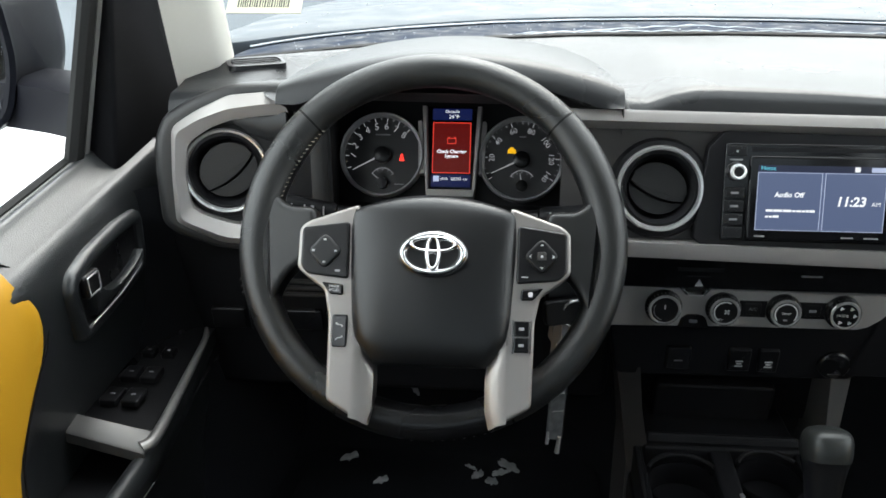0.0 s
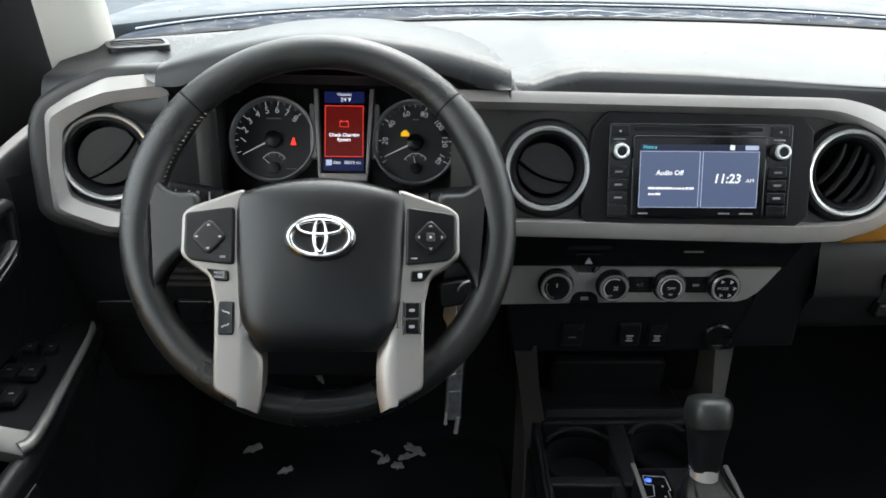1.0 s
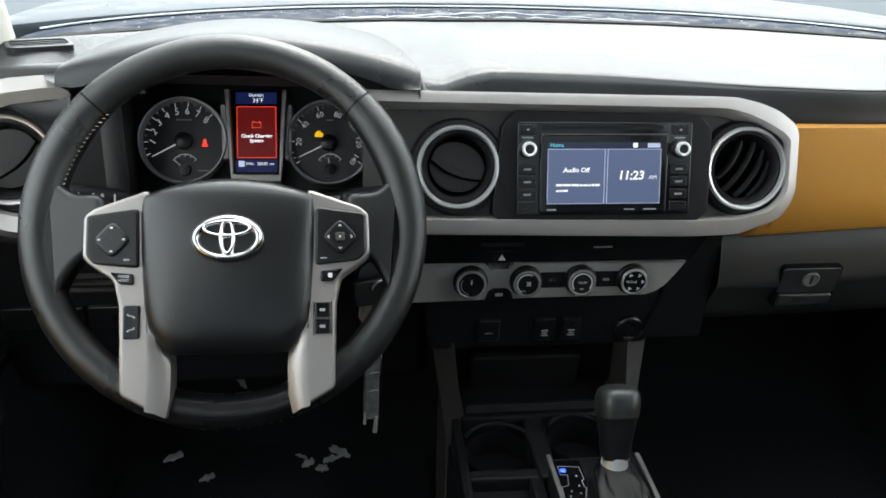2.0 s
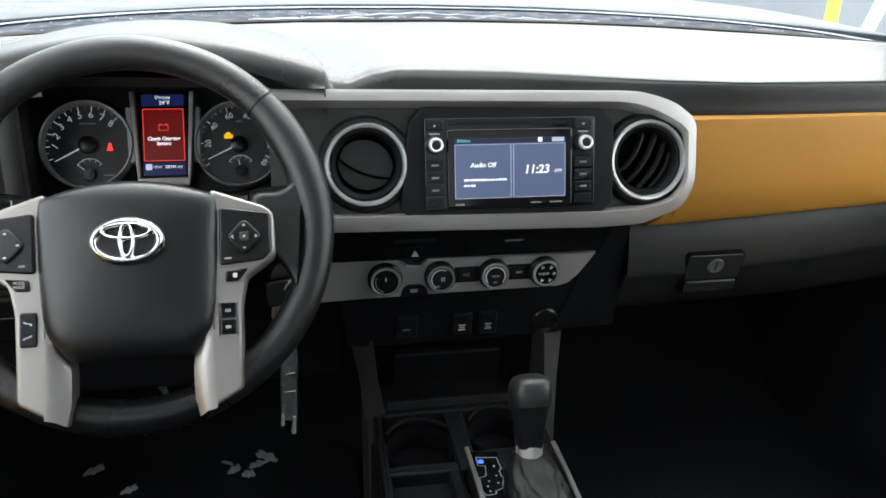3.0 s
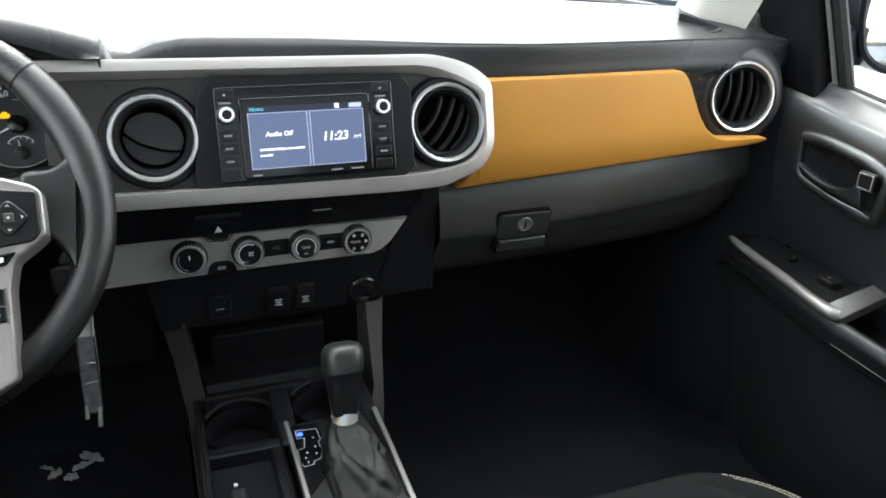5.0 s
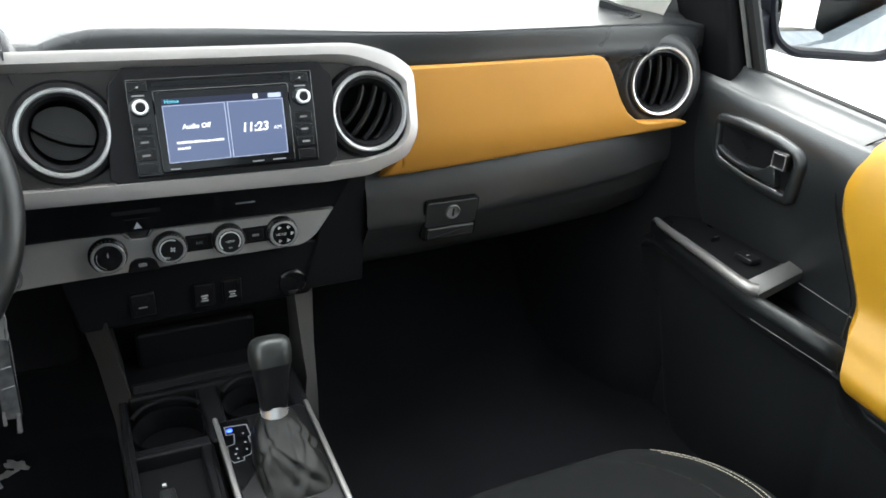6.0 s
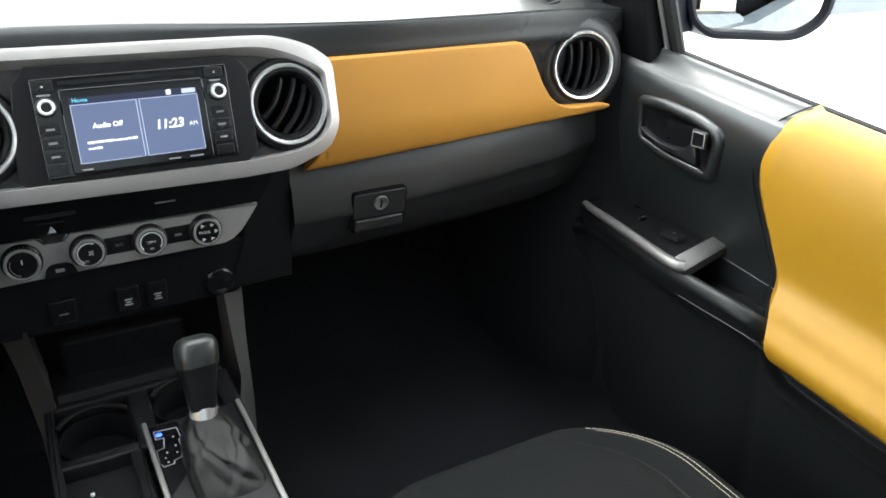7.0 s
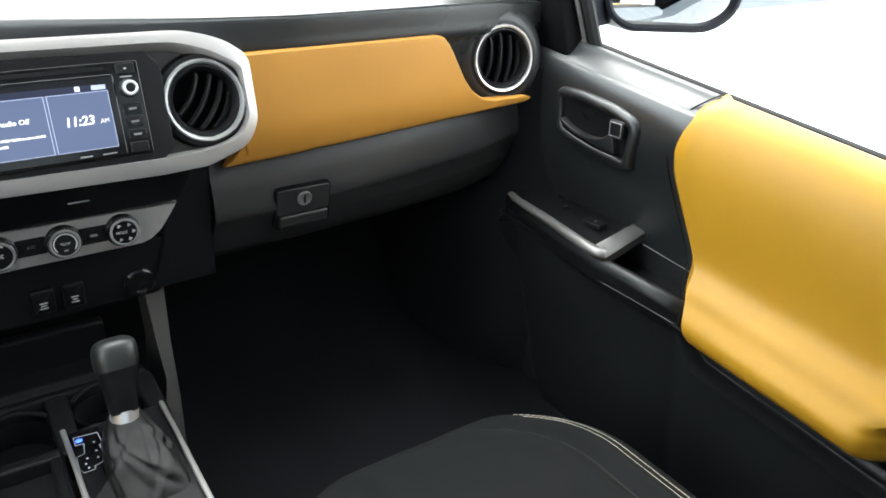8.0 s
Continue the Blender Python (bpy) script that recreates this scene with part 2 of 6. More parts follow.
def plate(name, fr, u0, v0, u1, v1, d0, d1, mat, parent, r=0.0, bevel=0.0, label=""):
    o = rect(u0, v0, u1, v1)
    return part(name, Mesh().prism(fr, rounded(o, r) if r else o, d0, d1, bevel), mat, parent, label)


# ---- setting: ground, cab shell ----
FACE = Frame((0, 0, 1.30), 14.7)
CLUSTER = Frame((-0.387, 0.125, 1.273), 25)
WHEEL = Frame((-0.391, -0.09, 1.249), 29.9)
HUB = Frame((-0.391, -0.13, 1.249), 29.9)


def structure(name, mesh, mat, label, category, smooth=40):
    return tagged(part(name, mesh, mat, None, "", smooth), label, category, "", "structure")


BASE = [(0, 0.475), (0.2, 0.455), (0.35, 0.415), (0.5, 0.345), (0.6, 0.285), (0.7, 0.22), (0.78, 0.15)]


def glass_base(x):
    return lerp_table(abs(x), BASE)


ground = Mesh()
ground.grid([[(x, y, 0) for x in (-400, -30, -6, 0, 6, 30, 400)] for y in (-400, -30, -6, 0, 6, 30, 400)])
structure("ground", ground, CONCRETE, "pale smooth concrete floor lit very brightly", "floor")

# out of view; added so the bonnet mirrors something darker than sky
structure("wall_reflected", Mesh().prism(Frame((0, 6.5, 0)), rect(-14, 0, 14, 2.2), -0.2, 0), REFLECTWALL, "unseen grey wall added ahead of the truck to darken bonnet reflections", "wall")

floor = Mesh()
floor.grid([[(x, y, z) for x in (-0.74, -0.3, 0.3, 0.74)] for y, z in ((-1.55, 0.70), (-0.3, 0.70), (0.26, 0.70), (0.33, 0.725), (0.50, 0.95), (0.54, 1.34))])
structure("floor", floor, CARPET, "black carpeted cab floor rising to the firewall", "carpet")

walls = {"wall_left": -1, "wall_right": 1}
for nm, s in walls.items():
    m = Mesh()
    m.prism(Frame((s * 0.80, 0, 0), 0, 90 * s), [(-1.6, 0.55), (0.56, 0.55), (0.56, 1.25), (0.10, 1.255), (-0.70, 1.19), (-1.6, 1.2)] if s > 0 else [(1.6, 0.55), (-0.56, 0.55), (-0.56, 1.25), (-0.10, 1.255), (0.70, 1.19), (1.6, 1.2)], 0.0, 0.05)
    structure(nm, m, PAINT, "silver-blue painted truck body side below the windows", "body side")
rear = Mesh()
rear.prism(Frame((0, -1.58, 0)), rect(-0.8, 0.55, 0.8, 1.32), -0.04, 0)
rear.prism(Frame((0, -1.58, 0)), [(-0.8, 1.32), (-0.62, 1.32), (-0.58, 1.80), (0.58, 1.80), (0.62, 1.32), (0.8, 1.32), (0.68, 1.88), (-0.68, 1.88)], -0.04, 0)
# rear panes out of view, their tint added to hold back light from behind
for nm, s in (("window_rear_left", -1), ("window_rear_right", 1)):
    m = Mesh().prism(Frame((s * 0.775, -1.16, 0), 0, 90 * s), rect(-0.42, 1.18, 0.42, 1.87), -0.01, 0.012)
    structure(nm, m, TINT, "dark privacy glass beside the rear seats, unseen, tinted to cut light", "window")
structure("window_back", Mesh().prism(Frame((0, -1.585, 0)), rect(-0.62, 1.32, 0.62, 1.81), -0.02, -0.008), TINT, "dark privacy glass of the rear window, unseen, tinted to cut light", "window")
structure("wall_rear", rear, CARPET, "dark cloth cab back wall with a wide rear window", "wall")
roof = Mesh()
roof.rings([[(x, y, 1.84 + 0.04 * (1 - (x / 0.66) ** 2) + dz) for x, dz in [(-0.66, 0), (-0.4, 0), (0, 0), (0.4, 0), (0.66, 0), (0.66, 0.03), (0, 0.05), (-0.66, 0.03)]] for y in (-1.58, -0.9, -0.24)], True, True, True)
structure("roof_skin", Mesh().grid([[(x, y, 1.945 - 0.06 * (x / 0.7) ** 2) for x in (-0.70, -0.4, 0, 0.4, 0.70)] for y in (-1.62, -0.9, -0.22)]), PAINT, "slate painted outer roof skin", "roof")
structure("ceiling", roof, HEADLINER, "pale cloth headliner under the cab roof", "ceiling")

for nm, s in (("pillar_left", -1), ("pillar_right", 1)):
    m = Mesh()
    inner = 0.672 if s < 0 else 0.642
    foot, head = Vector((s * (inner + 0.055), 0.222, 1.335)), Vector((s * 0.600, -0.20, 1.86))
    rows = []
    for k in range(9):
        p = foot.lerp(head, k / 8 - (0.08 if k == 0 else 0))
        w = (0.045 if s > 0 else 0.030) + 0.012 * (1 - k / 8) ** 2
        ring = [(-1, -0.2), (-0.8, -0.75), (0.0, -1.0), (0.75, -0.8), (1, -0.3), (0.9, 0.4), (0.2, 0.7), (-0.8, 0.5)]
        rows.append([p + Vector((s * w * (a if a < 0 else 0.12 * a), b * 0.045 - 0.035 * a * (1 - k / 8), b * 0.02)) for a, b in ring])
    m.rings(rows, True, True, True)
    structure(nm, m, PILLAR, "cream plastic windscreen pillar trim", "pillar", 80)
    m = Mesh()
    m.prism(Frame((s * 0.755, 0, 0), 0, 90 * s), [(-0.74, 1.18), (-0.62, 1.18), (-0.62, 1.86), (-0.74, 1.86)] if s > 0 else [(0.74, 1.18), (0.62, 1.18), (0.62, 1.86), (0.74, 1.86)], -0.03, 0.03, 0.01)
    structure("pillar_centre_" + nm[7:], m, PILLAR, "cream plastic pillar trim behind the front door", "pillar")

# windscreen: from the dash base up to the roof
glass = Mesh()
rows = []
for k in range(7):
    t = k / 6
    rows.append([(x * (1 - 0.14 * t), glass_base(x) * (1 - t) + t * (-0.25 - 0.03 * abs(x)) + 0.02, 1.372 + (1.86 - 1.372) * t) for x in (-0.76, -0.6, -0.4, -0.2, 0, 0.2, 0.4, 0.6, 0.76)])
glass.grid(rows)
pane = structure("windscreen", glass, GLASS, "clear sloping windscreen glass", "window")
pane.visible_shadow = False

sticker = thing("windscreen_sticker", "small cream sticker with a printed barcode on the windscreen", "sticker")
stf = Frame((-0.622, 0.200, 1.449), 48)
plate("backing", stf, -0.048, -0.022, 0.046, 0.044, 0.0, 0.001, material("cream_paper", (0.62, 0.60, 0.42), 0.7), sticker)
m = Mesh()
u = -0.035
for k in range(22):
    w = random.uniform(0.0008, 0.0022)
    m.prism(stf, rect(u, -0.013, u + w, 0.004), 0.001, 0.0014)
    u += w + random.uniform(0.0008, 0.0018)
part("printed_bars", m, GUN, sticker)

# ---- outside: bonnet and cowl ----
hood = thing("bonnet", "glossy slate grey truck bonnet seen through the windscreen", "bonnet")


def bonnet_z(x, t):
    z = 1.376 + 0.004 * math.sin(math.pi * min(1.0, t * 1.5)) - 0.030 * t * t - 0.014 * (abs(x) / 0.8) ** 4
    return z + 0.007 * math.exp(-((abs(x) - 0.40) / 0.08) ** 2) * min(1.0, 4 * t)


rows = []
for k in range(13):
    t = k / 12
    rows.append([(x, glass_base(x) * (1 - 0.75 * t) + 0.25 + 1.25 * t, bonnet_z(x, t)) for x in [i / 14 * 0.80 for i in range(-14, 15)]])
m = Mesh().grid([[(x, y + 0.006, z - 0.022) for x, y, z in rows[0]], [(x, y - 0.003, z - 0.006) for x, y, z in rows[0]], [(x, y - 0.002, z - 0.001) for x, y, z in rows[0]]] + rows)
part("skin", m, PAINT, hood)
for s in (-1, 1):
    m = Mesh().grid([[(s * a, b, c) for a, b, c in r] for r in [[(0.803, 0.28 + 1.2 * k / 6, 1.352 - 0.03 * (k / 6) ** 2), (0.86, 0.28 + 1.2 * k / 6, 1.348 - 0.03 * (k / 6) ** 2), (0.905, 0.26 + 1.2 * k / 6, 1.30), (0.93, 0.26 + 1.2 * k / 6, 1.05), (0.93, 0.26 + 1.2 * k / 6, 0.7)] for k in range(7)]])
    part("wing", m, PAINT, hood)

cowl = thing("cowl_panel", "dusty dark blue-grey plastic cowl with salt lines below the windscreen", "cowl")
m = Mesh()
COWLZ = [(0.012, 1.358), (0.03, 1.362), (0.10, 1.3665), (0.18, 1.369), (0.235, 1.367), (0.262, 1.352)]
m.grid([[(x, glass_base(x) + a, z - 0.02 * (abs(x) / 0.78) ** 6 + 0.0012 * math.sin(x * 90) * (0.05 < a < 0.2)) for x in [-0.728 + 1.518 * i / 120 for i in range(121)]] for a, z in COWLZ])
part("grille", m, COWL, cowl)
m = Mesh()
m.grid([[(x, glass_base(x) + a, z - 0.012 * (abs(x) / 0.78) ** 6) for x in [-0.728 + 1.518 * i / 40 for i in range(41)]] for a, z in ((-0.012, 1.366), (-0.009, 1.3772), (-0.003, 1.3795), (0.006, 1.3780), (0.016, 1.366))])
part("rubber_seal", m, RUBBER, cowl)
# thin pale tube along the rear edge
part("edge_lip", Mesh().tube([(x, glass_base(x) + 0.243, 1.370 - 0.02 * (abs(x) / 0.78) ** 6) for x in [-0.728 + 1.508 * i / 48 for i in range(49)]], 0.0016, 6), DUST, cowl, "pale rear lip")
for x0, x1, a0, a1 in ((-0.62, 0.02, 0.06, 0.16), (0.0, 0.60, 0.15, 0.05), (-0.30, 0.30, 0.10, 0.11)):
    p0, p1 = Vector((x0, glass_base(x0) + a0, 1.368)), Vector((x1, glass_base(x1) + a1, 1.372))
    # salt tide line along the wet edge
    line = [p0.lerp(p1, k / 40) + Vector((0, 0.035 * math.sin(math.pi * k / 40) + 0.006 * math.sin(k * 1.7) + random.uniform(-0.003, 0.003), 0)) for k in range(41)]
    part("salt_line", Mesh().tube([(q.x, q.y, lerp_table(q.y - glass_base(q.x), COWLZ) + 0.0015) for q in line], [random.uniform(0.0004, 0.0016) for k in range(41)], 5), DUST, cowl)
dust = Mesh()
for k in range(150):
    x, a = random.uniform(-0.68, 0.68), random.uniform(0.03, 0.235)
    r = random.uniform(0.0003, 0.0011)
    dust.box((x, glass_base(x) + a, lerp_table(a, COWLZ) + 0.001 - 0.02 * (abs(x) / 0.78) ** 6), (r * random.uniform(1, 4), r, 0.001))
for k in range(120):
    x, t = random.uniform(-0.7, 0.7), random.uniform(0.02, 0.5)
    r = random.uniform(0.0008, 0.0025)
    dust.box((x, glass_base(x) * (1 - 0.75 * t) + 0.25 + 1.25 * t, bonnet_z(x, t) + 0.0008), (r * random.uniform(0.6, 2), r * 2, 0.001))
tagged(part("salt_specks", dust, DUST), "pale salt specks scattered over cowl and bonnet", "dust", "", "stuff")

# far side of the bay, glimpsed past the wing
post = thing("lime_post", "thin lime green post standing on the bay floor", "post")
LIME = material("lime_paint", (0.30, 0.50, 0.06), 0.6, spot=0.2)
part("shaft", Mesh().tube([(2.13, 2.40, 0.01), (2.13, 2.40, 1.5)], 0.03, 14), LIME, post)
part("foot_plate", Mesh().box((2.13, 2.40, 0.008), (0.22, 0.22, 0.016), 0.003), GREYTRIM, post)
rack = thing("white_rack", "white tubular rack standing on the bay floor", "rack")
RACKW = material("white_tube_paint", (0.75, 0.76, 0.77), 0.5, spot=0.05)
for dx, bow in ((0.0, 0.10), (0.14, 0.05), (0.26, 0.0)):
    part("upright", Mesh().tube(smooth_line([(2.25 + dx, 2.36 - dx * 0.4, 0.03), (2.22 + dx, 2.36 - dx * 0.4, 0.8), (2.30 + dx + bow, 2.36 - dx * 0.4, 1.45)], 6), 0.028, 10), RACKW, rack)
part("foot_bar", Mesh().box((2.38, 2.31, 0.02), (0.40, 0.07, 0.04), 0.006, -22), RACKW, rack)

# ---- dashboard ----
dash = thing("dashboard", "dark grey vinyl pickup truck dashboard with silver and tan trim", "dashboard")


def edge_y(x):
    return lerp_table(x, [(-0.76, 0.085), (-0.68, 0.07), (-0.56, 0.05), (-0.2, 0.022), (0.0, 0.018), (0.2, 0.016), (0.3, 0.016), (0.5, 0.030), (0.62, 0.055), (0.76, 0.085)])


def top_z(x):
    return lerp_table(x, [(-0.76, 1.352), (-0.60, 1.366), (-0.5, 1.378), (-0.12, 1.379), (0.0, 1.376), (0.16, 1.367), (0.28, 1.363), (0.5, 1.361), (0.64, 1.356), (0.76, 1.345)])


rows = []
for i in range(61):
    x = -0.715 + 1.475 * i / 60
    e, zt, b = edge_y(x), top_z(x), glass_base(x)
    soft = 0.5
    dip = 0.006 * max(0.0, 1 - ((x - 0.12) / 0.27) ** 4)
    zt -= 0.017 * math.exp(-((x + 0.186) / 0.036) ** 2) + 0.012 * math.exp(-((x + 0.582) / 0.03) ** 2)
    k = lerp_table(x, [(0.0, 1.0), (0.28, 0.25)])
    if -0.552 < x < -0.222:
        zt -= 0.018
    prof = [(b + 0.01, 1.358), (b, 1.368), (b - 0.03, 1.376), (e + (b - e) * 0.6, zt + 0.010 - dip), (e + (b - e) * 0.3 + 0.02, zt + 0.004 - dip), (e + 0.045, zt + 0.001 - dip * 0.3), (e + 0.004 + 0.018 * k, zt - 0.0008 - 0.0012 * k), (e + 0.002 + 0.012 * k, zt - 0.002 - 0.004 * k), (e + 0.001 + 0.007 * k, zt - 0.005 - 0.008 * k), (e + 0.003, zt - 0.026), (e + 0.004, zt - 0.045), (e + 0.02, 1.29), (e + 0.03, 1.19), (e + 0.05, 1.10)]
    if -0.552 < x < -0.222:
        prof = prof[:6] + [(e + 0.04, zt), (e + 0.042, zt - 0.002), (e + 0.044, zt - 0.004), (e + 0.046, zt - 0.006), (e + 0.048, zt - 0.008), (e + 0.05, zt - 0.010), (e + 0.052, zt - 0.012), (e + 0.053, zt - 0.013)]
    rows.append([(x, q.x, q.y) for q in smooth_line(prof, 4)])
part("top_pad", Mesh().grid(rows), PAD, dash, "soft dark grey dash top, glossy under the windscreen")

# small demister vents in the top corners
for s, cx, cy, cz, yw in ((-1, -0.640, 0.190, 1.3745, 26), (1, 0.598, 0.128, 1.359, -58)):
    fr = Frame((cx, cy, cz), 88, yw)
    v = part("demister_vent", Mesh().rings([[fr(u, w, d) for u, w in o] for o, d in ((rounded(rect(-0.036, -0.024, 0.036, 0.024), 0.012), -0.01), (rounded(rect(-0.036, -0.024, 0.036, 0.024), 0.012), 0.0006), (rounded(rect(-0.031, -0.019, 0.031, 0.019), 0.010), 0.0014), (rounded(rect(-0.030, -0.018, 0.030, 0.018), 0.008), -0.006))], True), PAD, dash)
    part("throat", Mesh().prism(fr, rect(-0.0305, -0.0185, 0.0305, 0.0185), -0.01, -0.003), MATTE, v)
    for k in range(3):
        part("slat", Mesh().prism(Frame(fr(0, -0.010 + 0.010 * k, 0.0), 88, yw), rect(-0.030, -0.0016, 0.030, 0.0016), -0.003, 0.0006), BLACK, v)
    if s > 0:
        part("fin", Mesh().rings([[fr(u, w, d) for u, d in ((-0.034, 0.0), (0.034, 0.0), (-0.024, 0.014), (-0.034, 0.015))] for w in (0.021, 0.025)], True, True, True), BLACK, v)

# instrument hood: an arch over the dials with a dark throat
C0, NA = -0.382, 40


def hood_ring(y, half, tip, crown, foot=1.350, p=2.0):
    """A flat arch across the hood; its ends fall away steeply past the tips."""
    out, least = [], 1.3625 if foot > 1.34 else 0.0
    foot = max(foot, least - 0.010)
    for k in range(NA + 1):
        q = math.sin(math.pi / 2 * (-1 + 2 * k / NA))
        out.append((C0 + half * q, y, max(least, tip + (crown - tip) * (1 - abs(q) ** p))))
    drop = [(0.0012, 0.0012), (0.0035, 0.006), (0.007, 0.014), (0.016, 0.024), (0.034, 0.034)]
    ends = [(a, max(foot, max(tip, least) - b)) for a, b in drop]
    k = max(0.10, min(1.0, y / 0.045))
    return [(C0 - half - a * k, y + 0.1 * a + 1.2 * max(0.0, 1.370 - max(z, least)), max(z, least)) for a, z in reversed(ends)] + out + [(C0 + half + a * k, y + 0.1 * a, z) for a, z in ends]


HOOD = [(0.40, 0.060, 1.374, 1.377), (0.34, 0.085, 1.381, 1.387), (0.28, 0.112, 1.385, 1.396), (0.22, 0.136, 1.387, 1.4035), (0.17, 0.152, 1.387, 1.4090), (0.12, 0.164, 1.3860, 1.4125), (0.08, 0.172, 1.3835, 1.4140), (0.050, 0.177, 1.3815, 1.4142), (0.032, 0.1795, 1.380, 1.4136), (0.021, 0.1805, 1.3785, 1.4122), (0.014, 0.1808, 1.3755, 1.4095), (0.0085, 0.1808, 1.3705, 1.4050), (0.0045, 0.1805, 1.3640, 1.4000), (0.0015, 0.180, 1.3575, 1.3960), (0.0005, 0.179, 1.3530, 1.3925), (0.003, 0.178, 1.350, 1.3890), (0.010, 0.177, 1.348, 1.3865)]
part("instrument_hood", Mesh().grid([hood_ring(*r) for r in HOOD]), PAD, dash, "arched vinyl hood over the dials", 50)
rows = [hood_ring(0.010, 0.1768, 1.3600, 1.3858, 1.31), hood_ring(0.09, 0.165, 1.325, 1.370, 1.29), hood_ring(0.175, 0.155, 1.30, 1.352, 1.26, 3.0)]
part("hood_lining", Mesh().grid(rows), BLACK, dash)

# centre silver surround
OUT = [(-0.262, 0.0610), (0.125, 0.0560), (0.146, 0.0550), (0.172, 0.0490), (0.194, 0.0405), (0.2125, 0.0265), (0.2175, 0.016), (0.2175, -0.046), (0.213, -0.060), (0.202, -0.0755), (0.190, -0.0820), (0.152, -0.0945), (0.10, -0.0965), (-0.262, -0.0890)]
RIM = [(-0.262, 0.0580), (0.125, 0.0530), (0.144, 0.0520), (0.169, 0.0460), (0.190, 0.0380), (0.2090, 0.0240), (0.2143, 0.0150), (0.2143, -0.0455), (0.210, -0.0585), (0.1995, -0.0728), (0.188, -0.0790), (0.151, -0.0912), (0.10, -0.0932), (-0.262, -0.0857)]
RID = [(-0.262, 0.0495), (0.122, 0.0440), (0.140, 0.0422), (0.158, 0.0372), (0.178, 0.0292), (0.1985, 0.0175), (0.2065, 0.0100), (0.2070, -0.0425), (0.203, -0.0540), (0.193, -0.0655), (0.180, -0.0715), (0.148, -0.0775), (0.10, -0.0790), (-0.262, -0.0735)]
INN = [(-0.262, 0.0420), (0.120, 0.0362), (0.136, 0.0345), (0.152, 0.0300), (0.170, 0.0230), (0.1915, 0.0120), (0.2000, 0.005), (0.2005, -0.041), (0.197, -0.052), (0.188, -0.0620), (0.176, -0.0680), (0.146, -0.0745), (0.10, -0.0762), (-0.262, -0.0712)]


def holed(fr, outline, cu, cv, r, d, n=72):
    """A flat sheet with a round hole, seen from the hole's middle to its outline."""
    edge = []
    for k in range(n):
        a = 2 * math.pi * k / n
        w, best = Vector((math.cos(a), math.sin(a))), 1.0
        for p, q in zip(outline, outline[1:] + outline[:1]):
            p, e = Vector(p) - Vector((cu, cv)), Vector(q) - Vector(p)
            det = w.x * -e.y + e.x * w.y
            if abs(det) > 1e-9:
                t, s = (p.x * -e.y + e.x * p.y) / det, (w.x * p.y - w.y * p.x) / det
                if t > 0 and -1e-6 <= s <= 1 + 1e-6:
                    best = min(best, t)
        edge.append(w * best)
    return Mesh().rings([[fr(cu + q.x, cv + q.y, d) for q in edge], [fr(cu + r * q.x / q.length, cv + r * q.y / q.length, d) for q in edge], [fr(cu + r * q.x / q.length, cv + r * q.y / q.length, d - 0.03) for q in edge]], True)


def trim(fr, name, rows, mat, label, parent):
    return part(name, Mesh().grid([[fr(u, v, d) for u, v in smooth_corner(o)] for o, d in rows]), mat, parent, label, 25)


def smooth_corner(o, n=3):
    """Rounds the inner corners of an open line a little."""
    out = [Vector(o[0])]
    for i in range(1, len(o) - 1):
        p, a, b = Vector(o[i]), Vector(o[i - 1]), Vector(o[i + 1])
        r = min(0.008, (a - p).length * 0.4, (b - p).length * 0.4)
        s, e = p + (a - p).normalized() * r, p + (b - p).normalized() * r
        out += [s * (1 - t) ** 2 + p * 2 * t * (1 - t) + e * t * t for t in [k / n for k in range(n + 1)]]
    return out + [Vector(o[-1])]


trim(FACE, "centre_surround", [(OUT, -0.03), (OUT, 0.0095), (RIM, 0.0110), (RID, 0.0126), (INN, -0.002), (INN, -0.012)], SILVER, "satin silver trim round the radio and vents", dash)
part("vent_panel", holed(FACE, [(-0.262, 0.046), (-0.10, 0.044), (-0.10, -0.074), (-0.262, -0.072)], -0.161, -0.0195, 0.046, -0.006), GUN, dash, "gunmetal panel behind the vents")
part("vent_panel", holed(FACE, [(0.10, 0.040), (0.140, 0.037), (0.17, 0.027), (0.204, 0.008), (0.204, -0.042), (0.190, -0.065), (0.15, -0.0755), (0.10, -0.0765)], 0.1605, -0.022, 0.047, -0.006), GUN, dash, "gunmetal panel behind the vents")
part("radio_surround", Mesh().prism(FACE, rounded([(-0.100, 0.0405), (0.1045, 0.0365), (0.1175, 0.0210), (0.1170, -0.0690), (0.097, -0.0845), (-0.111, -0.0820), (-0.1255, -0.0690), (-0.115, 0.0240)], 0.002, 2), -0.02, 0.0085, 0.0015), BLACK, dash, "satin black surround of the radio")

# driver's end silver surround
LF = Frame((-0.62, 0.045, 1.27), 8, 6)
LOUT = [(0.128, 0.096), (0.03, 0.093), (-0.012, 0.090), (-0.05, 0.073), (-0.079, 0.055), (-0.083, 0.0), (-0.083, -0.054), (-0.070, -0.062), (-0.030, -0.080), (0.03, -0.086), (0.10, -0.086)]
LRID = [(0.128, 0.084), (0.03, 0.081), (-0.012, 0.076), (-0.046, 0.064), (-0.071, 0.050), (-0.076, 0.0), (-0.073, -0.049), (-0.060, -0.056), (-0.024, -0.071), (0.03, -0.076), (0.10, -0.076)]
LINN = [(0.128, 0.073), (0.03, 0.068), (-0.008, 0.064), (-0.036, 0.054), (-0.060, 0.038), (-0.066, 0.0), (-0.062, -0.036), (-0.050, -0.045), (-0.018, -0.056), (0.03, -0.060), (0.10, -0.060)]
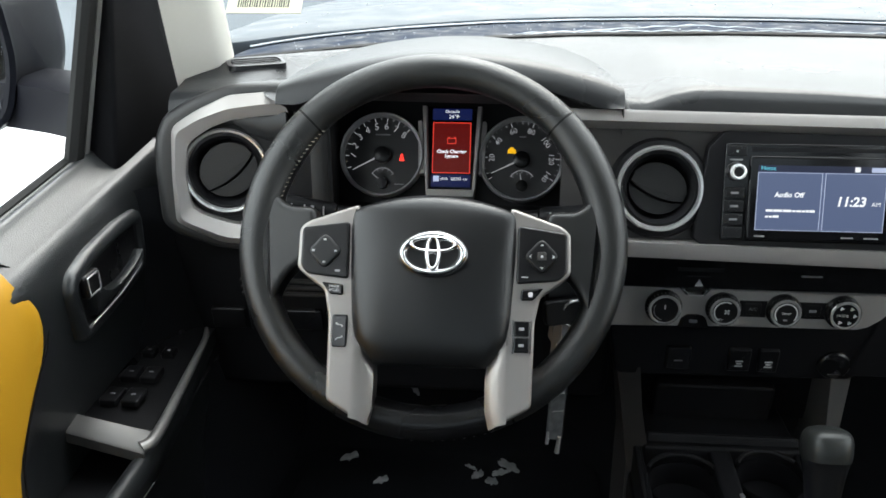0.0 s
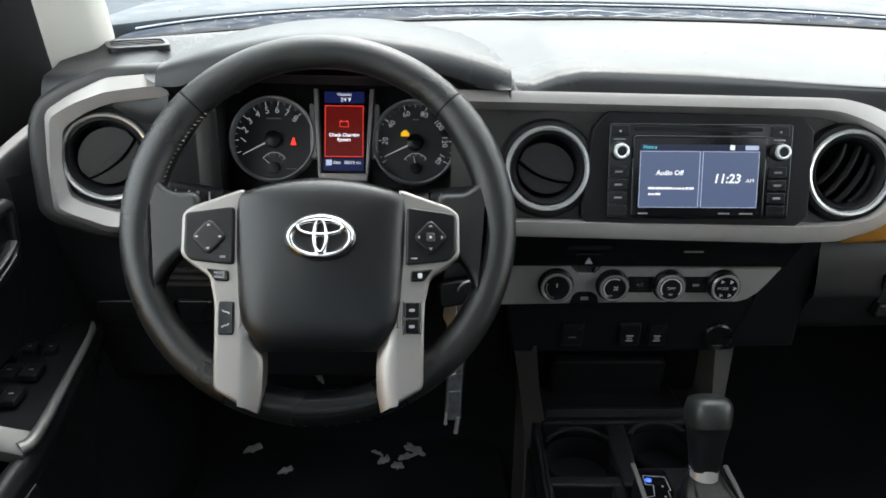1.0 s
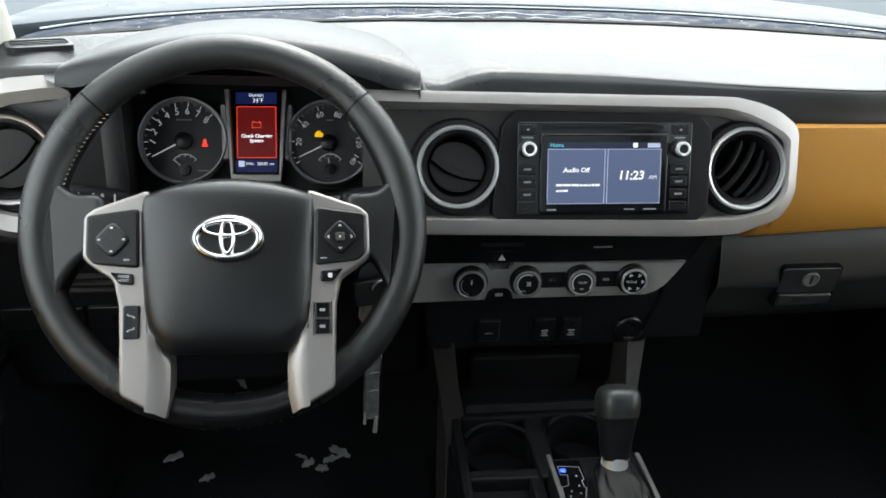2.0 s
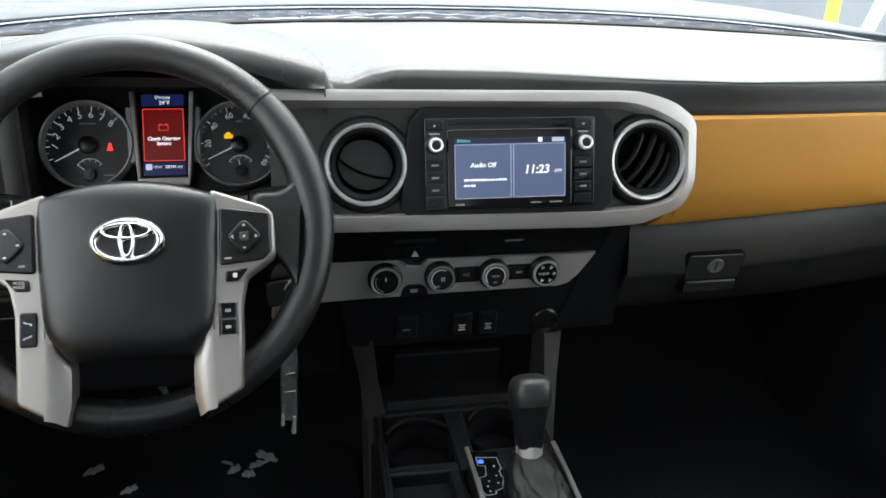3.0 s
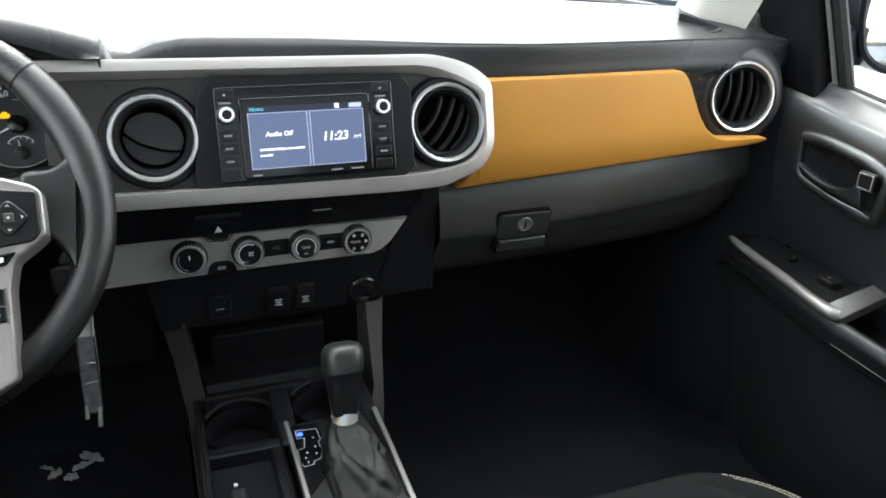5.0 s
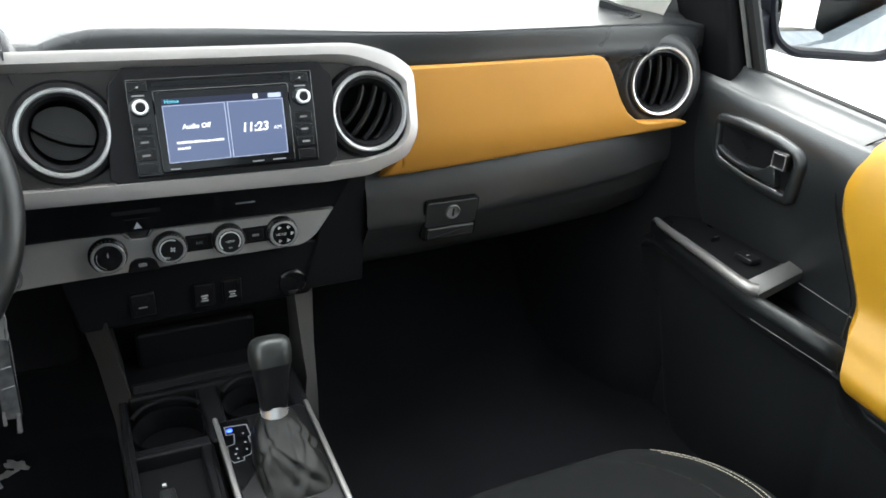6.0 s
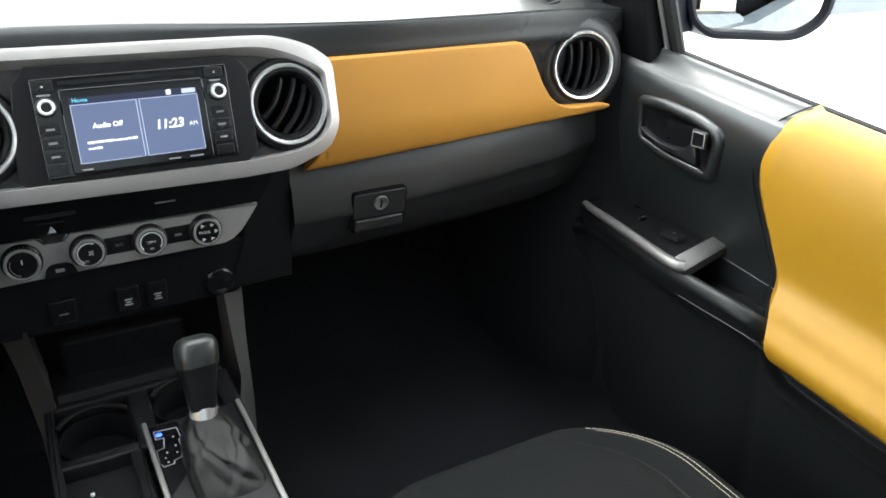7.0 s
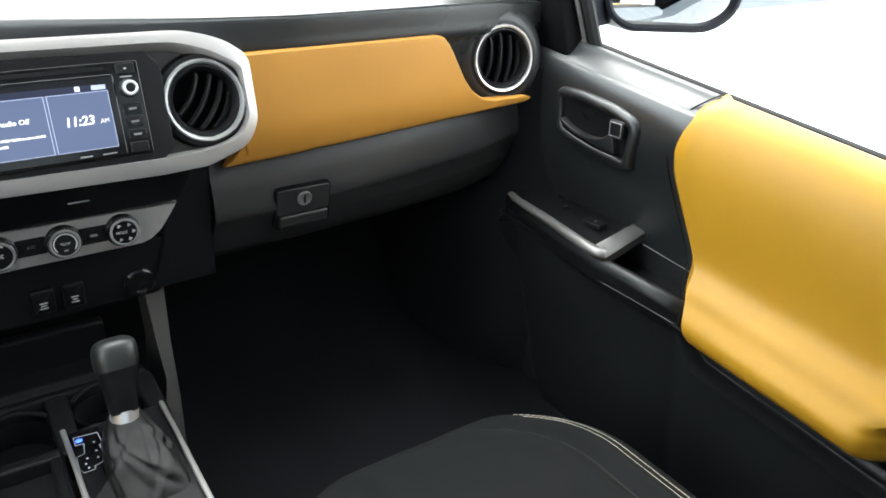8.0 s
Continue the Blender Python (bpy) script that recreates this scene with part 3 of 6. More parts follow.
casing = [(0.10, 0.104), (0.03, 0.104), (-0.015, 0.102), (-0.056, 0.088), (-0.092, 0.068), (-0.104, 0.040), (-0.106, 0.0), (-0.104, -0.058), (-0.088, -0.072), (-0.04, -0.090), (0.03, -0.097), (0.10, -0.097)]
ring = rounded(casing, 0.012, 3)
part("driver_end_casing", Mesh().rings([[LF(u, v, d) for u, v in inset(ring, w)] for w, d in ((0.0, -0.10), (0.0, -0.022), (0.0015, -0.015), (0.0055, -0.0105), (0.012, -0.0095), (0.024, -0.012))], True), LOWER, dash, "dark grey casing round the driver's vent trim")
trim(LF, "driver_surround", [([(u - 0.012 if u < 0.02 else u, v + (0.006 if v > 0 else -0.006)) for u, v in LOUT], -0.07), (LOUT, -0.004), (LRID, 0.008), (LINN, 0.002), (LINN, -0.02)], SILVER, "satin silver trim round the driver's vent", dash)
part("driver_vent_panel", holed(LF, [(0.10, 0.074), (0.03, 0.070), (-0.036, 0.056), (-0.062, 0.04), (-0.068, 0), (-0.064, -0.038), (-0.02, -0.058), (0.10, -0.062)], -0.022, 0.002, 0.042, -0.012), BLACK, dash)

# tan panel and the pod of the outer vent
TF = Frame((0.22, 0.012, 1.325), 2.5, 3.8)
TANTOP = [(-0.035, -0.1355), (-0.0115, -0.102), (-0.0110, -0.001), (0.280, -0.004), (0.290, -0.006), (0.297, -0.011), (0.305, -0.022), (0.328, -0.066), (0.345, -0.088), (0.365, -0.101), (0.39, -0.107), (0.452, -0.1085), (0.466, -0.112)]
TANLOW = [(-0.035, -0.136), (0.06, -0.134), (0.325, -0.125), (0.44, -0.121), (0.458, -0.120), (0.466, -0.117)]
rows = []
for u in sorted([-0.035 + 0.501 * k / 70 for k in range(71)] + [-0.0115, -0.0110, 0.285, 0.294, 0.300]):
    vt, vl = lerp_table(u, TANTOP), lerp_table(u, TANLOW)
    row = [TF(u, vt, -0.02)]
    for k in range(25):
        f = k / 24
        v = vt + (vl - vt) * (1 - math.cos(math.pi * f)) / 2
        d = 0.0065 - 0.012 * (max(0.0, -0.082 - v) / 0.052) ** 2.2 - 0.0030 * max(0.0, 1 - (vt - v) / 0.003) ** 2 - 0.003 * max(0.0, 1 - (v - vl) / 0.004) ** 2
        row.append(TF(u, v, d))
    rows.append(row + [TF(u, vl, -0.02)])
part("tan_panel", Mesh().grid(rows), TAN, dash, "tan leatherette panel above the glove box")
part("outer_vent_pod", Mesh().lathe(Frame((0.642, 0.058, 1.272), 6, -10), 0, 0, [(0.085, -0.05), (0.080, -0.02), (0.070, -0.004), (0.060, 0.004), (0.0545, 0.004), (0.0545, -0.01)], 48), LOWER, dash)

# lower dash: glove box, knee panel, centre stack skin
rows = []
for i in range(25):
    x = 0.1685 + 0.5435 * i / 24
    f = lerp_table(x, [(0.17, 0.0), (0.45, 0.006), (0.6, 0.022), (0.72, 0.06)])
    prof = [(0.052, 1.208), (0.040, 1.196), (0.034, 1.186), (0.026, 1.165), (0.0215, 1.140), (0.0205, 1.119), (0.0275, 1.108), (0.044, 1.080), (0.066, 1.052), (0.12, 1.035), (0.3, 1.03)]
    rows.append([(x, q.x + f, q.y + 0.028 * max(0, (x - 0.25) / 0.45) * (1 if q.y > 1.1 else 0.4)) for q in smooth_line(prof, 3)])
glove = thing("glove_box", "dark grey glove box lid with a locking latch", "glove box")
part("lid", Mesh().grid(rows), LOWER, glove)
GF = Frame((0.289, 0.0255, 1.115), -12)
latch = plate("latch", GF, -0.0390, -0.0085, 0.0365, 0.0290, -0.01, 0.0026, LOWER, glove, 0.005, 0.0012)
plate("pull", GF, -0.0350, -0.0285, 0.0350, -0.0105, -0.01, 0.0050, LOWER, latch, 0.003, 0.0025)
part("latch_gap", Mesh().prism(GF, rounded(rect(-0.0410, -0.0305, 0.0385, 0.0310), 0.006), -0.01, 0.0012), MATTE, glove)
part("lock_cylinder", Mesh().lathe(GF, 0, 0.0125, [(0.0105, 0.0), (0.0108, 0.0040), (0.0092, 0.0050), (0.0082, 0.0042), (0.0, 0.0042)], 28), GREYSEAL, latch)
plate("key_slot", GF, -0.0012, 0.0065, 0.0012, 0.0185, 0.0035, 0.0047, BLACK, latch)

part("glove_box_side", Mesh().prism(Frame((0.16, 0.045, 1.13), -6), [(-0.045, 0.062), (0.010, 0.066), (0.009, -0.092), (-0.075, -0.094), (-0.055, -0.03)], -0.05, 0.012, 0.003), BLACK, dash)
knee = Mesh().prism(Frame((-0.45, 0.085, 1.08), -8), rounded([(-0.28, 0.12), (0.27, 0.11), (0.27, -0.13), (-0.28, -0.13)], 0.02), -0.05, 0.0, 0.008)
part("knee_panel", knee, BLACK, dash, "black panel below the steering column")
kf = Frame((-0.45, 0.082, 1.08), -8)
for k in range(4):
    plate("switch_blank", kf, -0.245 + 0.05 * k, -0.03, -0.20 + 0.05 * k, 0.0, -0.01, 0.004, SATIN, dash, 0.003, 0.0015)
for k in range(3):
    plate("knee_slot", kf, -0.20, 0.022 + 0.010 * k, -0.06, 0.025 + 0.010 * k, -0.01, 0.003, GUN, dash)

# ---- centre stack ----
SF = Frame((0, 0.012, 1.175), 8)
part("gloss_strip", Mesh().prism(SF, [(-0.235, 0.030), (0.150, 0.026), (0.122, -0.014), (-0.235, -0.014)], -0.03, 0.002, 0.002), GLOSS, dash, "piano black strip under the radio")
plate("strip_slot", SF, -0.128, 0.006, -0.078, 0.010, 0.0, 0.0026, SATIN, dash)
plate("strip_mark", SF, 0.004, 0.003, 0.026, 0.0045, 0.0, 0.0028, DIMINK, dash)
KF = Frame((0, 0.017, 1.131), 3)
KN = Frame(KF(0, 0.0035), 3)
clim = thing("climate_panel", "grey painted heater control panel with four round knobs", "control panel")
part("panel", Mesh().prism(KF, rounded([(-0.235, 0.0285), (-0.1215, 0.0255), (-0.1135, 0.0180), (-0.0945, 0.0178), (-0.0875, 0.0255), (0.1235, 0.0245), (0.1120, 0.0085), (0.1010, -0.0055), (0.0890, -0.0145), (0.0770, -0.0185), (-0.06, -0.0195), (-0.235, -0.0235)], 0.0015, 2), -0.03, 0.0, 0.0012), GREYTRIM, clim, "satin grey fascia")
for i, ku in enumerate((-0.1382, -0.0724, -0.0066, 0.0570)):
    r = 0.0205 if i == 0 else 0.0193
    base = part("knob", Mesh().lathe(KN, ku, 0, [(r, 0.0), (r, 0.004), (r - 0.001, 0.0052), (r - 0.0022, 0.0058), (r - 0.0026, 0.0105), (r - 0.0040, 0.0118), (0.0, 0.0118)], 40), SATIN, clim)
    part("ring", Mesh().lathe(KN, ku, 0, [(r - 0.0026, 0.0096), (r - 0.0024, 0.0112), (r - 0.0034, 0.0124), (r - 0.0054, 0.0124), (r - 0.0060, 0.0116)], 40), RING, base, "thin chrome ring")
    grips = Mesh()
    for k in range(28):
        a = 2 * math.pi * k / 28
        grips.prism(Frame(KN(ku + (r - 0.0022) * math.cos(a), (r - 0.0022) * math.sin(a), 0.0), 3), rect(-0.0007, -0.0007, 0.0007, 0.0007), 0.0055, 0.0100)
    part("grip", grips, BLACK, base)
    top = 0.0118
    if i == 0:
        plate("pointer", KN, ku - 0.0007, 0.001, ku + 0.0007, 0.006, top, top + 0.0004, INK, base)
        arc = Mesh().grid([[KN(ku + 0.0118 * q * math.cos(radians(a)), 0.0118 * q * math.sin(radians(a)), top + 0.0003) for a in range(150, 260, 12)] for q in (1.0, 1.05)])
        part("scale_arc", arc, DIMINK, base)
    elif i == 3:
        lettering("knob_text", "MODE", KN, ku - 0.0035, 0, top + 0.0003, 0.0045, INK, base)
        for a in (55, 122, 0, 238, 300):
            cu, cv = ku + 0.0098 * math.cos(radians(a)), 0.0098 * math.sin(radians(a))
            part("mode_mark", Mesh().prism(KN, [(cu + x * 0.0022, cv + y * 0.0022) for x, y in ((-1, -0.5), (-0.2, -1), (0.1, -0.3), (1.0, -0.2), (0.9, 0.4), (0.1, 0.3), (-0.1, 1.0), (-0.8, 0.7), (-0.3, 0.1))], top, top + 0.0003), INK, base)
    else:
        arc = Mesh()
        pts = [(0.0112 * math.cos(radians(a)), 0.0112 * math.sin(radians(a))) for a in (range(-40, 221, 20) if i == 2 else range(60, 241, 20))]
        arc.grid([[KN(ku + u * q, v * q, top + 0.0003) for u, v in pts] for q in (1.0, 1.13)])
        part("scale_arc", arc, INK, base)
        lettering("knob_text", "TEMP" if i == 2 else "OFF", KN, ku if i == 2 else ku - 0.005, 0 if i == 2 else -0.0095, top + 0.0003, 0.0044, INK, base)
        if i == 1:
            for a in (45, 135, 225, 315):
                part("fan_blade", Mesh().prism(KN, [(ku + 0.002 + x * math.cos(radians(a)) - y * math.sin(radians(a)), x * math.sin(radians(a)) + y * math.cos(radians(a))) for x, y in ((0.0003, -0.0003), (0.0030, -0.0012), (0.0034, 0.0006), (0.0012, 0.0010))], top, top + 0.0003), INK, base)
        else:
            plate("knob_mark", KN, ku - 0.0022, -0.0085, ku + 0.0022, -0.0066, top, top + 0.0003, DIMINK, base)
for ku, txt in ((-0.0395, "A/C"), (0.0255, "")):
    b = plate("button", KN, ku - 0.0095, -0.007, ku + 0.0095, 0.007, -0.005, 0.0010, SATIN, clim, 0.002, 0.001)
    if txt:
        lettering("button_text", txt, KN, ku, 0, 0.0014, 0.0055, DIMINK, b)
    else:
        plate("button_mark", KN, ku - 0.004, -0.0018, ku + 0.004, 0.0012, 0.001, 0.0014, DIMINK, b, 0.001)
    part("bridge", Mesh().prism(KN, rect(ku - 0.015, -0.010, ku + 0.015, 0.010), -0.005, 0.0004), SATIN, clim)
hz = part("hazard_button", Mesh().prism(SF, rounded([(-0.115, -0.0135), (-0.093, -0.0135), (-0.090, 0.001), (-0.118, 0.001)], 0.002), -0.01, 0.0026, 0.0008), GLOSS, clim)
tri = Mesh().prism(SF, [(-0.1085, -0.0105), (-0.0995, -0.0105), (-0.104, -0.0030)], 0.0024, 0.0031)
part("triangle", tri, INK, hz)
for c in ((-0.1215, 0.0255), (-0.0875, 0.0255)):
    w = 0.0070 if c[0] < -0.1 else -0.0062
    part("notch_chip", Mesh().prism(KF, [c, (c[0] + w, c[1] - 0.0072), (c[0] + w * 1.45, c[1] - 0.0072), (c[0] + w * 0.55, c[1] + 0.0012)], -0.004, 0.0016, 0.0005), CHROME, clim)
rec = part("recycle_button", Mesh().prism(KF, rounded([(-0.1205, -0.0225), (-0.0855, -0.0215), (-0.0890, -0.0100), (-0.0955, -0.0055), (-0.1110, -0.0055), (-0.1170, -0.0100)], 0.003), -0.01, 0.0015, 0.001), GLOSS, clim)
plate("mark", KF, -0.108, -0.0155, -0.099, -0.0115, 0.0014, 0.0019, DIMINK, rec, 0.001)

SWF = Frame((0, 0.045, 1.052), -6)
sw = thing("switch_panel", "black lower panel with rocker switches and a power socket", "switch panel")
part("panel", Mesh().prism(SWF, rounded([(-0.195, 0.055), (0.118, 0.055), (0.10, -0.025), (-0.18, -0.028)], 0.01), -0.05, 0.0, 0.004), BLACK, sw)
for ku, w, lit in ((-0.108, 0.014, False), (-0.037, 0.013, True), (-0.003, 0.0115, True)):
    b = plate("rocker", SWF, ku - w, -0.014, ku + w, 0.018, -0.005, 0.005, SATIN, sw, 0.003, 0.002)
    for v0, hw in (((-0.0065, 0.0045), (-0.0030, 0.0030), (0.0005, 0.0045)) if lit else ((-0.0015, 0.0050),)):
        plate("symbol", SWF, ku - hw, v0, ku + hw, v0 + 0.0018, 0.005, 0.0054, INK if lit else DIMINK, b, 0.0005)
so = part("power_socket", Mesh().lathe(SWF, 0.073, -0.001, [(0.0185, 0.0), (0.0185, 0.004), (0.0165, 0.006), (0.0, 0.0065)], 32), SATIN, sw)
part("tab", Mesh().prism(SWF, rounded([(0.066, -0.011), (0.080, -0.011), (0.076, -0.015), (0.070, -0.015)], 0.001), 0.004, 0.008), GUN, so)


# ---- air vents ----
def air_vent(fr, u, v, r, opened, tilt, label):
    t = thing("air_vent", label, "air vent", "round dashboard air vents")
    part("collar", Mesh().lathe(fr, u, v, [(r + 0.0100, -0.02), (r + 0.0100, -0.003), (r + 0.0070, 0.004), (r + 0.001, 0.006), (r - 0.001, 0.001)], 48), BLACK, t)
    part("ring", Mesh().lathe(fr, u, v, [(r + 0.0026, 0.003), (r + 0.0022, 0.0068), (r + 0.0006, 0.0088), (r - 0.0016, 0.0084), (r - 0.0030, 0.0060), (r - 0.0036, 0.002)], 64), RING, t, "thin bright chrome ring")
    part("barrel", Mesh().lathe(fr, u, v, [(r - 0.003, 0.004), (r - 0.006, 0.005), (r - 0.0095, 0.0), (r - 0.0105, -0.012), (r - 0.013, -0.022)], 48), BLACK, t)
    part("throat", Mesh().lathe(fr, u, v, [(r - 0.012, -0.02), (r - 0.016, -0.045), (0.0, -0.046)], 32), BLACK, t)
    R = r - 0.012
    c, s = math.cos(radians(tilt)), math.sin(radians(tilt))
    if opened:
        for off in (-0.62, -0.16, 0.30, 0.70):
            rows = []
            for k in range(9):
                a = -1 + k / 4
                h = R * math.sqrt(max(0.0, 1 - off * off)) * a
                bow = 0.005 * (1 - a * a)
                p, q = off * R + bow, h
                rows.append([fr(u + (p + e) * c - q * s, v + (p + e) * s + q * c, d) for e, d in ((-0.0008, -0.008), (0.0012, -0.0045), (0.0042, -0.0055), (0.0105, -0.028), (0.0062, -0.028))])
            part("louvre", Mesh().rings(rows, True, True, True), BLACK, t)
    else:
        curve = lambda a: -0.10 * R - 0.20 * R * (1 - (a / R) ** 2)
        for upper, depth in ((True, -0.005), (False, -0.009)):
            lo, hi = [], []
            for k in range(25):
                a = R * 0.97 * math.sin(math.pi / 2 * (-1 + k / 12))
                cap = math.sqrt(R * R - a * a)
                y0, y1 = (curve(a), cap * 0.86) if upper else (-cap * 0.90, curve(a) - 0.07 * R)
                y0 = max(y0, -cap)
                if y1 > y0 + 0.001:
                    lo.append((a, y0))
                    hi.append((a, y1))
            o = [(a * c - b * s, a * s + b * c) for a, b in lo + hi[::-1]]
            part("flap", Mesh().prism(shifted(fr, u, v), o, depth - 0.004, depth, 0.0008), LOWER, t)
    return t


def shifted(fr, u, v, d=0.0):
    g = Frame((0, 0, 0))
    g.o, g.u, g.v, g.n = fr(u, v, d), fr.u.copy(), fr.v.copy(), fr.n.copy()
    return g


def densify(o, step):
    out = []
    for a, b in zip(o, o[1:] + o[:1]):
        a, b = Vector(a), Vector(b)
        n = max(1, int((b - a).length / step))
        out += [tuple(a.lerp(b, k / n)) for k in range(n)]
    return out


air_vent(FACE, -0.161, -0.0195, 0.0424, False, -22, "closed round air vent with a chrome ring beside the radio")
air_vent(FACE, 0.1605, -0.022, 0.0438, True, -32, "open round air vent with slanted louvres beside the radio")
air_vent(Frame((-0.643, 0.057, 1.272), 8, 10), 0, 0, 0.047, False, 38, "closed round air vent by the driver's door")
air_vent(Frame((0.642, 0.058, 1.272), 6, -10), 0, 0, 0.048, True, -6, "open round air vent by the passenger door")
# ---- radio ----
RF = shifted(FACE, -0.0035, 0.0)
radio = thing("radio", "black touchscreen car radio showing a blue home screen", "radio")
part("case", Mesh().prism(RF, rounded(rect(-0.0955, -0.0710, 0.0975, 0.0285), 0.003), 0.0, 0.0115, 0.0015), GLOSS, radio)
fp = part("faceplate", Mesh().prism(RF, rounded(rect(-0.0715, -0.0690, 0.0700, 0.0165), 0.004), 0.011, 0.015, 0.002), GLOSS, radio)
part("disc_slot", Mesh().prism(RF, rounded(rect(-0.070, 0.0205, 0.064, 0.0245), 0.002), 0.0112, 0.0125), BLACK, radio)
D = 0.0152
scr = plate("screen", RF, -0.0632, -0.0585, 0.0615, 0.0070, 0.0145, D, SCREEN, fp, 0, 0, "lit blue-grey touchscreen")
D += 0.0003
plate("status_bar", RF, -0.0632, 0.0005, 0.0615, 0.0070, 0.0145, D, SCREENBAR, scr)
plate("status_icon", RF, 0.046, 0.0015, 0.060, 0.0062, 0.0145, D + 0.0002, SCREENLINE, scr, 0.001)
plate("status_icon", RF, 0.030, 0.0015, 0.035, 0.0065, 0.0145, D + 0.0002, WHITEGLOW, scr, 0.001)
lettering("screen_text", "Home", RF, -0.0535, 0.0040, D + 0.0003, 0.0058, CYAN, scr)
for u0, v0, u1, v1 in ((-0.0010, -0.0585, -0.0004, 0.0), (0.0022, -0.0585, 0.0028, 0.0), (-0.0632, -0.0585, -0.0627, 0.0), (0.0610, -0.0585, 0.0615, 0.0), (-0.0632, -0.0005, -0.001, 0.0), (0.0025, -0.0005, 0.0615, 0.0), (-0.0632, -0.0585, -0.001, -0.058), (0.0025, -0.0585, 0.0615, -0.058)):
    plate("screen_line", RF, u0, v0, u1, v1, 0.0145, D, SCREENLINE, scr)
lettering("screen_text", "Audio Off", RF, -0.032, -0.0225, D + 0.0002, 0.0070, WHITEGLOW, scr, 0, 0.1, 0.00022)
for v, w in ((-0.0385, 0.047), (-0.0445, 0.012)):
    u = -0.0535
    while u < -0.0535 + w:
        long = min(random.choice((0.003, 0.005, 0.007, 0.0085)), -0.0535 + w - u + 0.001)
        plate("text_bar", RF, u, v - 0.0011, u + long, v + random.choice((0.0009, 0.0013)), 0.0145, D, WHITEGLOW, scr)
        u += long + 0.0007
lettering("screen_text", "11:23", RF, 0.0285, -0.0285, D + 0.0002, 0.0132, WHITEGLOW, scr, 0, 0.15, 0.0004)
lettering("screen_text", "AM", RF, 0.0530, -0.0305, D + 0.0002, 0.0062, WHITEGLOW, scr)
for u, w in ((-0.058, 0.010), (0.028, 0.012), (0.046, 0.004), (0.053, 0.010)):
    plate("faceplate_mark", RF, u - w / 2, -0.0655, u + w / 2, -0.0640, 0.0145, 0.0152, DIMINK, fp)
for s, u in ((-1, -0.0845), (1, 0.0832)):
    kn = part("knob", Mesh().lathe(RF, u, 0.0, [(0.0098, 0.010), (0.0098, 0.013), (0.0082, 0.014), (0.0078, 0.022), (0.0066, 0.0236), (0.0, 0.0236)], 32), SATIN, radio)
    part("ring", Mesh().lathe(RF, u, 0.0, [(0.0080, 0.020), (0.0076, 0.0238), (0.0062, 0.0245), (0.0050, 0.0238), (0.0046, 0.0232)], 32), material("bright_knob_ring", (0.75, 0.76, 0.78), 0.3, metal=0.3), kn, "pale bright ring")
    plate("button", RF, u - 0.0095, 0.0155, u + 0.0095, 0.026, 0.010, 0.0135, SATIN, radio, 0.001, 0.0008)
    plate("button_mark", RF, u - 0.001, 0.0195, u + 0.001, 0.0212, 0.0134, 0.0138, INK, radio)
    plate("button_mark", RF, u - 0.006, 0.0112, u + 0.006, 0.0128, 0.0112, 0.0118, DIMINK, radio)
    for k in range(4):
        v = -0.0215 - 0.0135 * k
        b = plate("button", RF, u - 0.0095, v - 0.0056, u + 0.0095, v + 0.0056, 0.010, 0.0135, SATIN, radio, 0.001, 0.0008)
        if k < 3:
            plate("button_mark", RF, u - 0.004, v - 0.0010, u + 0.004, v + 0.0010, 0.0134, 0.0138, DIMINK, b)

